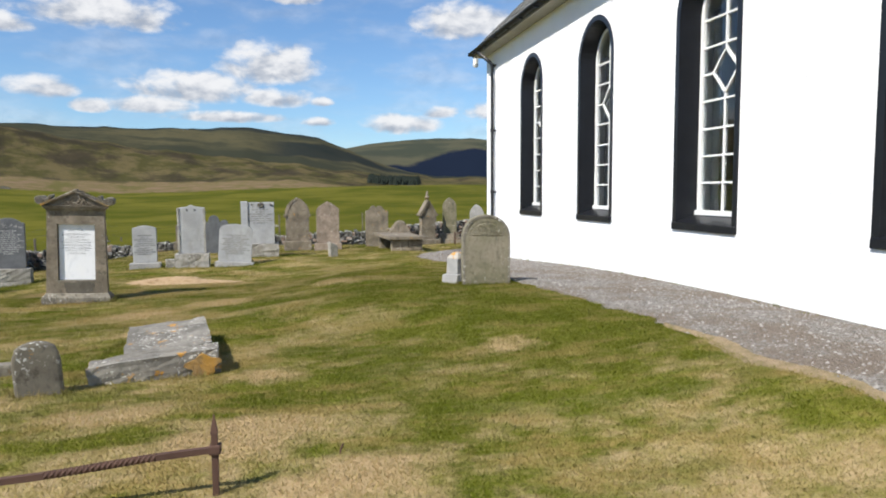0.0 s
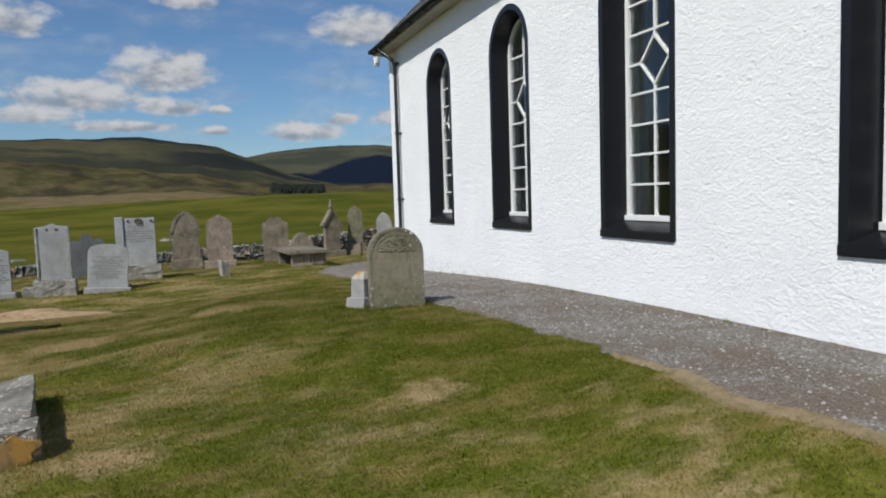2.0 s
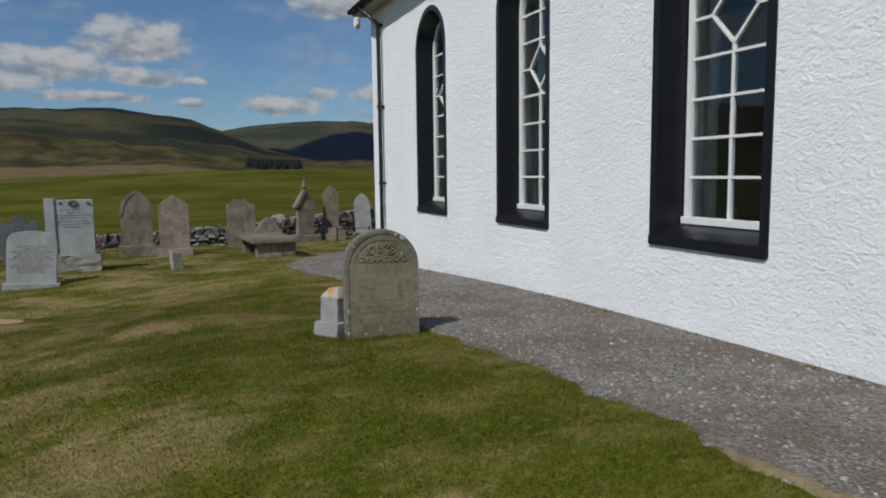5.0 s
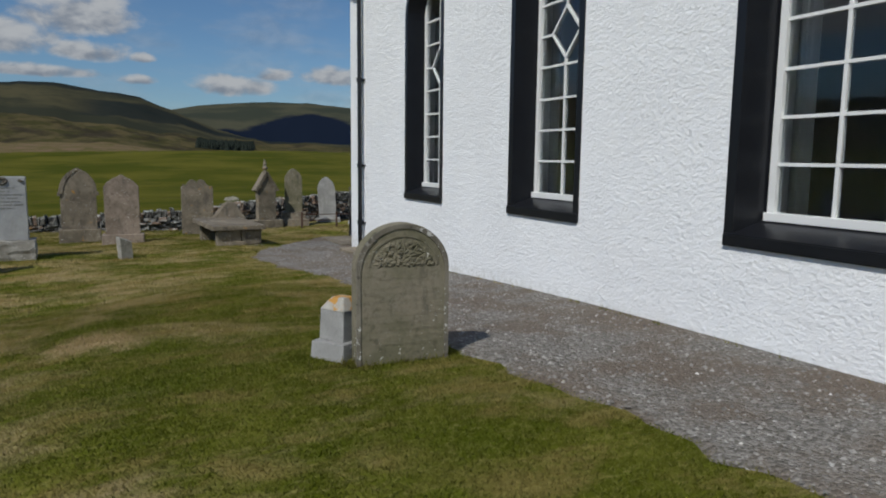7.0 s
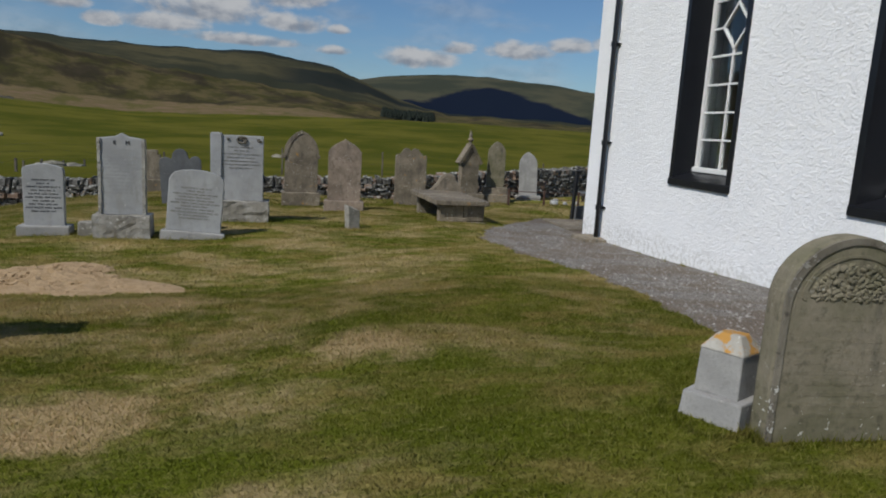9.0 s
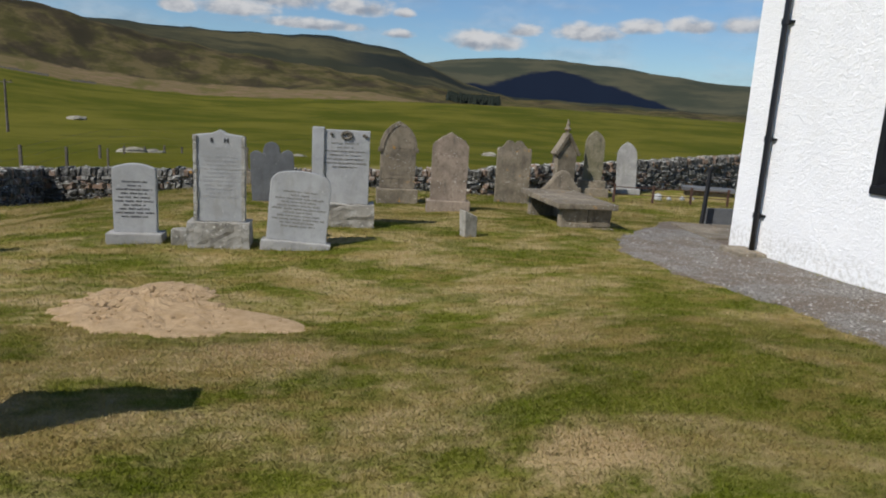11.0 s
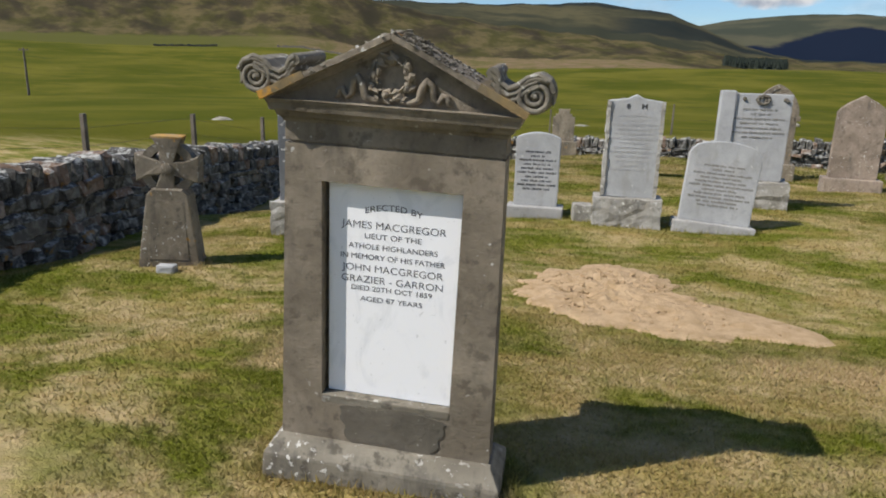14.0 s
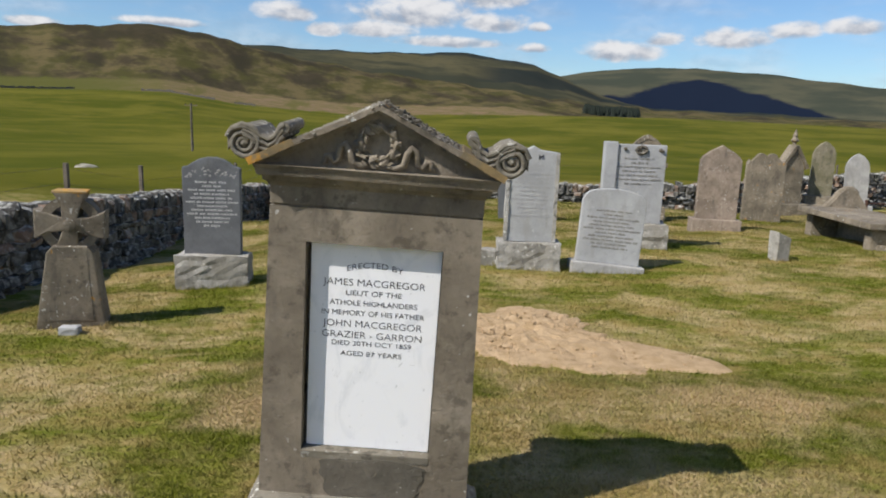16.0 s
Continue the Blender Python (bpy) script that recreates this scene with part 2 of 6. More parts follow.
    h = g.math("ADD", tuft, g.math("MULTIPLY", g.noise(flat, 70.0, 3), 0.6))
    near = g.step(far, 60.0, 20.0)
    b = g.n.new("ShaderNodeBump")
    b.inputs["Distance"].default_value = 0.03
    g.put(b.inputs["Strength"], g.math("MULTIPLY", near, 0.0 if blades else 0.8))
    g.put(b.inputs["Height"], h)
    mat = g.done(col, 0.95, b.outputs[0], 0.0, 0.02)
    if blades:
        thin = g.n.new("ShaderNodeBsdfTranslucent")
        g.put(thin.inputs[0], col)
        both = g.n.new("ShaderNodeMixShader")
        both.inputs[0].default_value = 0.5
        g.l.new(g.bsdf.outputs[0], both.inputs[1])
        g.l.new(thin.outputs[0], both.inputs[2])
        g.l.new(both.outputs[0], g.out.inputs["Surface"])
    return mat


def gravel_mat():
    g = Graph("gravel")
    p = g.pos()
    c = g.cells(p, 48.0)
    tone = g.xyz(c["Color"])[0]
    col = g.mix(tone, (0.115, 0.104, 0.088), (0.30, 0.28, 0.25))
    col = g.mix(g.step(tone, 0.978, 0.992), col, (0.52, 0.50, 0.46))
    col = g.mix(g.math("MULTIPLY", g.step(g.noise(p, 1.3, 5, 0.65), 0.40, 0.60), 0.75), col, (0.15, 0.112, 0.080))
    col = g.mix(g.math("MULTIPLY", g.step(g.noise(p, 90.0, 3), 0.5, 0.7), 0.4), col, (0.07, 0.068, 0.064))
    h = g.math("SUBTRACT", 1.0, c["Distance"])
    return g.done(col, 0.9, g.bump(h, 0.9, 0.02), 0.0, 0.2)


def wall_stone_mat():
    g = Graph("fieldstone")
    p = g.pos()
    r = g.rand()
    i = g.island()
    own = g.math("FRACT", g.math("ADD", r, i))
    col = g.mix(own, (0.036, 0.034, 0.031), (0.145, 0.137, 0.122))
    col = g.mix(g.step(g.math("FRACT", g.math("MULTIPLY", own, 7.3)), 0.78, 0.82), col, (0.20, 0.135, 0.095))
    col = g.mix(g.math("MULTIPLY", g.step(g.noise(p, 14.0, 5, 0.7), 0.45, 0.7), 0.6), col, (0.06, 0.058, 0.05))
    up = g.xyz(g.n.new("ShaderNodeNewGeometry").outputs["Normal"])[2]
    pale = g.math("MULTIPLY", g.step(g.noise(p, 9.0, 5, 0.7), 0.46, 0.6), g.math("ADD", 0.25, g.math("MULTIPLY", g.step(up, 0.1, 0.8), 0.6)))
    col = g.mix(pale, col, (0.46, 0.46, 0.42))
    ora = g.step(g.noise(g.vec("ADD", p, (5.0, 2.0, 9.0)), 3.1, 4, 0.6), 0.66, 0.70)
    col = g.mix(g.math("MULTIPLY", ora, 0.8), col, (0.36, 0.19, 0.04))
    return g.done(col, 0.92, g.bump(g.noise(p, 30.0, 6, 0.7), 0.8, 0.02), 0.0, 0.2)


def marble_mat():
    g = Graph("white_marble")
    p = g.pos()
    vein = g.step(g.noise(g.vec("MULTIPLY", p, (6.0, 6.0, 3.5)), 1.0, 7, 0.62, 1.6), 0.5, 0.66)
    col = g.mix(g.math("MULTIPLY", vein, 0.35), (0.86, 0.865, 0.87), (0.60, 0.62, 0.64))
    col = g.mix(g.math("MULTIPLY", g.step(g.noise(p, 55.0, 3), 0.68, 0.72), 0.4), col, (0.35, 0.36, 0.34))
    return g.done(col, 0.42, None, 0.0, 0.45)


def sand_mat(name="sandy_soil", light=(0.48, 0.345, 0.205), dark=(0.36, 0.25, 0.135)):
    g = Graph(name)
    p = g.pos()
    n = g.noise(p, 9.0, 6, 0.7)
    f = g.noise(p, 70.0, 4, 0.7)
    col = g.mix(g.step(n, 0.35, 0.68), light, dark)
    col = g.mix(g.math("MULTIPLY", g.step(f, 0.55, 0.75), 0.5), col, (0.27, 0.18, 0.09))
    return g.done(col, 0.95, g.bump(g.math("ADD", n, f), 0.8, 0.02), 0.0, 0.1)


def glass_mat():
    """Old window glass over a dark interior."""
    g = Graph("window_glass")
    p = g.pos()
    g.bsdf.inputs["Transmission Weight"].default_value = 1.0
    g.bsdf.inputs["IOR"].default_value = 1.45
    return g.done((0.86, 0.90, 0.92), 0.02, g.bump(g.noise(p, 2.2, 2), 0.05, 0.02), 0.0, 0.5)


HARL = harl_mat()
SOIL = sand_mat("edge_soil", (0.33, 0.25, 0.155), (0.20, 0.165, 0.085))
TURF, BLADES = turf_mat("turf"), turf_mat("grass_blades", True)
GRAVEL, FIELDSTONE, MARBLE, SAND, GLASS = gravel_mat(), wall_stone_mat(), marble_mat(), sand_mat(), glass_mat()
SANDSTONE = stone_mat("weathered_sandstone", (0.27, 0.228, 0.168), (0.15, 0.126, 0.092), lichen=0.7, orange=0.2, bump=0.8, stains=0.65, blots=0.5)
MONUMENT = stone_mat("brown_sandstone", (0.285, 0.242, 0.182), (0.160, 0.134, 0.098), grain=40, lichen=0.35, orange=0.0, stains=0.7, blots=0.55)
LICHENED = stone_mat("lichened_sandstone", (0.235, 0.212, 0.165), (0.135, 0.12, 0.092), grain=30, lichen=1.0, orange=0.15, stains=0.75, blots=0.7)
GREENISH = stone_mat("algae_sandstone", (0.25, 0.22, 0.16), (0.15, 0.14, 0.085), lichen=0.5, stains=0.6, blots=0.45)
PINKISH = stone_mat("pink_sandstone", (0.31, 0.25, 0.195), (0.18, 0.142, 0.108), lichen=0.7, stains=0.6, blots=0.5)
GREY = stone_mat("grey_granite", (0.40, 0.39, 0.37), (0.28, 0.275, 0.26), grain=60, bump=0.35, stains=0.35, stain=(0.20, 0.19, 0.15), spec=0.3, blots=0.25, lichen=0.4)
WHITE = stone_mat("pale_granite", (0.40, 0.405, 0.40), (0.32, 0.325, 0.32), grain=110, bump=0.15, stains=0.35, stain=(0.22, 0.21, 0.17), blots=0.15, lichen=0.3)
ROUGHBASE = stone_mat("rock_faced_granite", (0.42, 0.405, 0.365), (0.24, 0.225, 0.19), grain=14, bump=1.2, lichen=0.8, stains=0.4, blots=0.4)
SLATE = stone_mat("dark_slate", (0.15, 0.155, 0.16), (0.105, 0.11, 0.115), grain=50, bump=0.25, lichen=0.35, stains=0.3, rough=0.7)
LEDGER = stone_mat("ledger_stone", (0.27, 0.25, 0.21), (0.13, 0.12, 0.10), grain=16, bump=1.0, lichen=1.0, orange=0.6, stains=0.6)
CARVING_DARK = stone_mat("sooty_carving", (0.16, 0.14, 0.11), (0.10, 0.09, 0.07), lichen=0.6)
BLACK = paint_mat("black_gloss_paint", (0.012, 0.013, 0.016), 0.32, 0.2, 20, 0.15)
WHITEPAINT = paint_mat("white_window_paint", (0.80, 0.80, 0.78), 0.45, 0.06)
RUST = paint_mat("rusted_iron", (0.095, 0.050, 0.034), 0.8, 0.25, 60, 0.6)
IRON = paint_mat("dark_iron", (0.02, 0.02, 0.021), 0.55, 0.2, 60, 0.3)
PALE = paint_mat("whitened_lettering", (0.50, 0.50, 0.48), 0.8, 0.1)
SCROLL_LICHEN = stone_mat("orange_crusted_sandstone", (0.33, 0.215, 0.075), (0.17, 0.14, 0.09), grain=35, orange=0.8, lichen=0.6)
INK = paint_mat("lead_lettering", (0.055, 0.055, 0.06), 0.6, 0.1)
CUT = paint_mat("cut_lettering", (0.20, 0.19, 0.165), 0.9, 0.1)
PALECUT = paint_mat("pale_lettering", (0.33, 0.33, 0.32), 0.8, 0.1)
ROOFSLATE = stone_mat("roof_slate", (0.20, 0.195, 0.175), (0.125, 0.125, 0.115), grain=30, bump=0.4, lichen=0.5, stains=0.3)
WOODPOST = stone_mat("grey_fence_wood", (0.17, 0.145, 0.115), (0.10, 0.085, 0.068), grain=30, bump=0.4, stains=0.3)
INTERIOR = paint_mat("dim_interior_plaster", (0.22, 0.205, 0.18), 0.9, 0.1)
CURTAIN = paint_mat("grey_curtain_cloth", (0.30, 0.31, 0.31), 0.9, 0.15)
CONIFER = paint_mat("conifer_green", (0.010, 0.017, 0.009), 0.9, 0.3, 2.0)
SOFFIT = paint_mat("grey_soffit_board", (0.36, 0.35, 0.29), 0.8, 0.15)


# ---- mesh helpers ----
def part(name, bm, material, parent=None, label="", smooth=False):
    me = bpy.data.meshes.new(name)
    if smooth:
        for f in bm.faces:
            f.smooth = True
    bm.to_mesh(me)
    bm.free()
    me.materials.append(material)
    ob = new(name, me)
    if parent:
        ob.parent = parent
    if label:
        ob["label"] = label
    return ob


def thing(name, m, label, category, group="", kind=""):
    ob = new(name)
    ob.empty_display_size = 0.1
    ob.matrix_world = m
    return tagged(ob, label, category, group, kind)


def box(bm, x0, x1, y0, y1, z0, z1, bevel=0.0):
    vs = [bm.verts.new((x, y, z)) for z in (z0, z1) for y in (y0, y1) for x in (x0, x1)]
    fs = [bm.faces.new([vs[k] for k in q]) for q in ((0, 2, 3, 1), (4, 5, 7, 6), (0, 1, 5, 4), (2, 6, 7, 3), (0, 4, 6, 2), (1, 3, 7, 5))]
    if bevel:
        es = list({e for f in fs for e in f.edges})
        bmesh.ops.bevel(bm, geom=es, offset=bevel, segments=2, affect="EDGES", profile=0.6)
    return vs


def boxes(*args, bevel=0.0):
    bm = bmesh.new()
    for a in args:
        box(bm, *a, bevel)
    return bm


def prism(outline, y0, y1, bevel=0.0, bm=None):
    """An outline in x and z, drawn out from y0 to y1."""
    bm = bm or bmesh.new()
    a = [bm.verts.new((x, y0, z)) for x, z in outline]
    b = [bm.verts.new((x, y1, z)) for x, z in outline]
    n = len(outline)
    fs = [bm.faces.new(a), bm.faces.new(b[::-1])]
    for k in range(n):
        fs.append(bm.faces.new((a[k], b[k], b[(k + 1) % n], a[(k + 1) % n])))
    bmesh.ops.recalc_face_normals(bm, faces=fs)
    if bevel:
        es = list({e for f in fs[:2] for e in f.edges})
        bmesh.ops.bevel(bm, geom=es, offset=bevel, segments=2, affect="EDGES", profile=0.6)
    return bm


def taper(w0, d0, w1, d1, z0, z1, bevel=0.01, bm=None, x=0.0, y=0.0):
    bm = bm or bmesh.new()
    vs = box(bm, x - w0 / 2, x + w0 / 2, y - d0 / 2, y + d0 / 2, z0, z1)
    for v in vs[4:]:
        v.co.x = x + (v.co.x - x) * w1 / w0
        v.co.y = y + (v.co.y - y) * d1 / d0
    if bevel:
        bmesh.ops.bevel(bm, geom=list({e for v in vs for e in v.link_edges}), offset=bevel, segments=2, affect="EDGES", profile=0.6)
    return bm


def tube(points, radius, sides=10, bm=None, closed=False):
    """A round bar along a line of points; radius may be one number or one for each point."""
    bm = bm or bmesh.new()
    pts = [Vector(p) for p in points]
    n = len(pts)
    rings = []
    side = None
    for k, p in enumerate(pts):
        if closed:
            d = pts[(k + 1) % n] - pts[k - 1]
        else:
            d = pts[min(k + 1, n - 1)] - pts[max(k - 1, 0)]
        d.normalize()
        if side is None:
            side = d.orthogonal().normalized()
        side = (side - d * side.dot(d)).normalized()
        up = d.cross(side)
        r = radius[k] if isinstance(radius, (list, tuple)) else radius
        rings.append([bm.verts.new(p + (side * math.cos(2 * math.pi * j / sides) + up * math.sin(2 * math.pi * j / sides)) * r) for j in range(sides)])
    for k in range(n if closed else n - 1):
        a, b = rings[k], rings[(k + 1) % n]
        for j in range(sides):
            bm.faces.new((a[j], a[(j + 1) % sides], b[(j + 1) % sides], b[j]))
    if not closed:
        bm.faces.new(rings[0][::-1])
        bm.faces.new(rings[-1])
    return bm


def roughen(bm, amount, size=6.0, seed=0.0):
    for v in bm.verts:
        v.co += noise.noise_vector(v.co * size + Vector((seed, seed * 1.7, 0))) * amount
    return bm


def cut_up(bm, cuts):
    bmesh.ops.subdivide_edges(bm, edges=bm.edges[:], cuts=cuts, use_grid_fill=True)
    return bm


def arc(cx, cz, r, a0, a1, n):
    return [(cx + r * math.cos(radians(a0 + (a1 - a0) * k / n)), cz + r * math.sin(radians(a0 + (a1 - a0) * k / n))) for k in range(n + 1)]


# ---- the lie of the land ----
LAND = [(0, 0, 0), (0, 4, .03), (2.5, 9.05, .215), (5.2, 18.1, -.27), (5.2, 15.5, -.17), (5.2, 10.4, .11), (5.2, 7.5, .19), (5.2, 4, .2), (5.2, 13.6, -.05), (5.2, 12, .04), (5.2, 9, .15), (5.2, 6, .19),
        (1.74, 11.3, .08), (-.72, 6.19, -.06), (-3.2, 11.2, -.16), (-1.46, 12, -.12), (-1.47, 14, -.25), (-2.67, 15.8, -.3), (-2.2, 17, -.26),
        (-.5, 18.3, -.18), (1.3, 20.6, -.22), (2.7, 22.8, -.43), (0.2, 21.7, -.42), (2.5, 18.7, -.18), (5.8, 24.2, -.6), (-10, 29.5, -1.85), (3, 29.3, -1.1),
        (-6.5, 14.3, -.42), (8, 31.5, -.95), (-8.6, 15.5, -.75), (-10, 20, -1.15), (15, 35, -.85)]
LX, LY, LZ = (np.array([p[k] for p in LAND], float) for k in range(3))


def yard(x, y):
    x, y = np.asarray(x, float)[..., None], np.asarray(y, float)[..., None]
    w = ((x - LX) ** 2 + (y - LY) ** 2 + 0.8) ** -2
    z = (w * LZ).sum(-1) / w.sum(-1)
    x, y = x[..., 0], y[..., 0]
    foot = np.interp(y, [4, 6, 7.5, 9, 10.4, 12, 13.6, 15.5, 18.1], [.2, .195, .18, .15, .11, .04, -.05, -.17, -.27])
    k = np.clip((x - 3.3) / 1.5, 0, 1) * np.clip((7.5 - x) / 1.5, 0, 1) * np.clip((20.5 - y) / 2.0, 0, 1) * np.clip((y - 1) / 2.0, 0, 1)
    k = k * k * (3 - 2 * k)
    return z + (foot - z) * k + 0.012 * (1 - k) * np.sin(1.9 * x + 0.7) * np.sin(2.3 * y)


def spread(a, b, s):
    return a + (b - a) * (s * s * (3 - 2 * s))


AZ = [-180, -60, -46, -37, -31.7, -26.8, -22, -18, -13.5, -8, -3, 0.6, 2.2, 4.1, 7.4, 10, 13, 20, 27, 35, 60, 180]
KNOLL = [3, 4.4, 4.8, 5.0, 5.4, 5.9, 5.1, 4.2, 3.5, 3.0, 2.5, 2.1, 1.9, 1.7, 1.3, 1.1, 0.9, 0.7, 0.6, 0.6, 0.6, 3]
RIDGE = [3, 4.4, 4.5, 4.6, 4.7, 4.8, 4.85, 4.85, 4.85, 4.9, 5.0, 4.5, 4.38, 3.5, 2.1, 1.4, 1.2, 1.0, 0.8, 0.8, 0.8, 3]
BEYOND = [3, 3, 3, 3, 3, 3, 3, 3, 3, 3, 3, 3.1, 3.2, 3.45, 4.1, 4.25, 4.36, 3.95, 3.0, 2.7, 2.5, 3]
CREST = [0.5, 0.8, 0.9, 0.85, 1.0, 1.1, 0.4, 0.1, -0.1, 0.0, 0.2, 0.3, 0.35, 0.4, 0.45, 0.45, 0.5, 0.4, 0.25, 0.2, 0.2, 0.5]


def terrain(x, y):
    """Height of the ground anywhere, from the churchyard out to the hills."""
    x, y = np.asarray(x, float), np.asarray(y, float)
    dx, dy = x, y - 8.0
    r = np.hypot(dx, dy)
    az = np.degrees(np.arctan2(dx, dy))
    wob = 0.10 * np.sin(az * 1.3 + 1) + 0.06 * np.sin(az * 3.1) + 0.035 * np.sin(az * 7.7 + 2)
    el = [np.interp(az, AZ, row) for row in (CREST, KNOLL, RIDGE, BEYOND)]
    el[1] = el[1] + wob * 0.8
    el[2] = el[2] + wob * 0.3
    el[3] = el[3] + wob * 0.25
    keys = [(60, -4.2 + 0 * az), (110, -2.6 + 0 * az), (300, el[0]), (430, el[0] + np.interp(az, [-60, -20, 0, 5, 10], [0.3, 0.85, 0.6, -0.2, -0.4])), (900, el[1]), (1200, np.minimum(el[1], el[2]) - 0.7), (2000, el[2]), (2500, np.minimum(el[2], el[3]) - 1.2), (3500, el[3]), (4700, el[3] - 1.5)]
    z_of = [(k, 1.5 + k * np.tan(np.radians(e))) for k, e in keys]
    z = np.where(r < 60, z_of[0][1], 0.0)
    for (k0, z0), (k1, z1) in zip(z_of, z_of[1:]):
        s = np.clip((r - k0) / (k1 - k0), 0, 1)
        smooth = spread(z0, z1, s)
        straight = z0 + (z1 - z0) * s
        z = np.where((r >= k0), 0.5 * smooth + 0.5 * straight, z)
    z = np.where(r > 4700, z_of[-1][1], z)
    rough = sum(a * np.sin(x / w + p) * np.sin(y / (w * 0.8) + 2 * p) for a, w, p in ((0.35, 17, 0.3), (0.22, 9.3, 1.1), (0.12, 4.7, 2.0)))
    z = z + rough * np.clip((r - 35) / 60, 0, 1) * np.clip(1 + r / 400, 1, 8) * 0.14
    craggy = sum(a * np.sin(x / w + 1.7 * p + 1.3 * np.sin(y / (1.7 * w))) * np.sin(y / (0.9 * w) + p + 1.1 * np.sin(x / (1.3 * w))) for a, w, p in ((1.5, 61, 0.4), (1.3, 33, 1.9), (0.9, 17, 3.0), (1.5, 140, 2.2)))
    z = z + craggy * np.clip((r - 420) / 500, 0, 1.2)
    s = np.clip((r - 27) / 33, 0, 1)
    return np.where(r < 60, spread(yard(x, y), z, s), z)


def gz(x, y):
    return float(terrain(x, y))


rings = [0.0] + [0.25 * k for k in range(1, 105)]
while rings[-1] < 4700:
    rings.append(rings[-1] * 1.042 + 0.02)
SPOKES = 520
rr = np.array(rings[1:])
aa = np.arange(SPOKES) * (2 * math.pi / SPOKES)
gx = (rr[:, None] * np.sin(aa)).ravel()
gy = 12.0 + (rr[:, None] * np.cos(aa)).ravel()
verts = np.column_stack((gx, gy, terrain(gx, gy)))
verts = np.vstack(((0, 12.0, gz(0, 12)), verts))
faces = [(0, 1 + (k + 1) % SPOKES, 1 + k) for k in range(SPOKES)]
for ring in range(len(rr) - 1):
    a, b = 1 + ring * SPOKES, 1 + (ring + 1) * SPOKES
    faces += [(a + k, a + (k + 1) % SPOKES, b + (k + 1) % SPOKES, b + k) for k in range(SPOKES)]
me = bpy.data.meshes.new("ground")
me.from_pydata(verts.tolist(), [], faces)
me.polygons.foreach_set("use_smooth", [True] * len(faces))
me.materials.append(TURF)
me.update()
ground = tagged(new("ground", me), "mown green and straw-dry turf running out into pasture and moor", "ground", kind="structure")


def path_edge(y):
    return np.interp(y, [-12, 3.7, 5.3, 6.4, 7.4, 8.2, 9.05, 9.8, 11, 12.9, 14.0, 14.7, 15.7, 17.3, 18.5, 20, 21.5], [3.9, 3.6, 3.55, 3.5, 3.42, 3.27, 3.0, 3.0, 3.25, 3.5, 3.45, 3.38, 3.2, 3.0, 3.5, 4.7, 5.6])


# gravel walk along the church and round its corner
bm = bmesh.new()
rows_ = []
for k in range(340):
    y = -12 + 33.5 * k / 339
    e = float(path_edge(y)) + 0.05 * math.sin(y * 5.1) + 0.035 * math.sin(y * 13.0 + 1) + 0.03 * noise.noise((y * 6, 0, 0))
    x1 = 5.25 if y < 18 else 9.0
    rows_.append([bm.verts.new((e + (x1 - e) * s, y, gz(e + (x1 - e) * s, y) + (0.001 if s == 0 else 0.022))) for s in (0, 0.04, 0.15, 0.3, 0.45, 0.6, 0.8, 1)])
for a, b in zip(rows_, rows_[1:]):
    for j in range(7):
        bm.faces.new((a[j], a[j + 1], b[j + 1], b[j]))
bmesh.ops.recalc_face_normals(bm, faces=bm.faces[:])
gravel = tagged(part("gravel_path", bm, GRAVEL, smooth=True), "grey and brown gravel path along the church wall", "path", kind="structure")

bm = bmesh.new()
rows_ = []
for k in range(260):
    y = 1.0 + 12.0 * k / 259
    e = float(path_edge(y)) + 0.05 * math.sin(y * 5.1)
    wide = -0.02 + 0.20 * math.exp(-((y - 4.6) / 1.1) ** 2) + 0.10 * noise.noise((y * 1.7, 4, 0)) + 0.04 * noise.noise((y * 8, 7, 0))
    xs = (e - max(0.01, wide), e - max(0.004, 0.4 * wide), e + 0.01, e + 0.04 + 0.06 * noise.noise((y * 6, 2, 0)))
    rows_.append([bm.verts.new((x, y, gz(x, y) + h)) for x, h in zip(xs, (-0.004, 0.012, 0.026, 0.020) if wide > 0.015 else (-0.03, -0.03, -0.02, -0.02))])
for a, c in zip(rows_, rows_[1:]):
    for j in range(3):
        bm.faces.new((a[j], a[j + 1], c[j + 1], c[j]))
tagged(part("soil_edge", bm, SOIL, smooth=True), "strip of bare sandy soil between grass and gravel", "soil", kind="stuff")


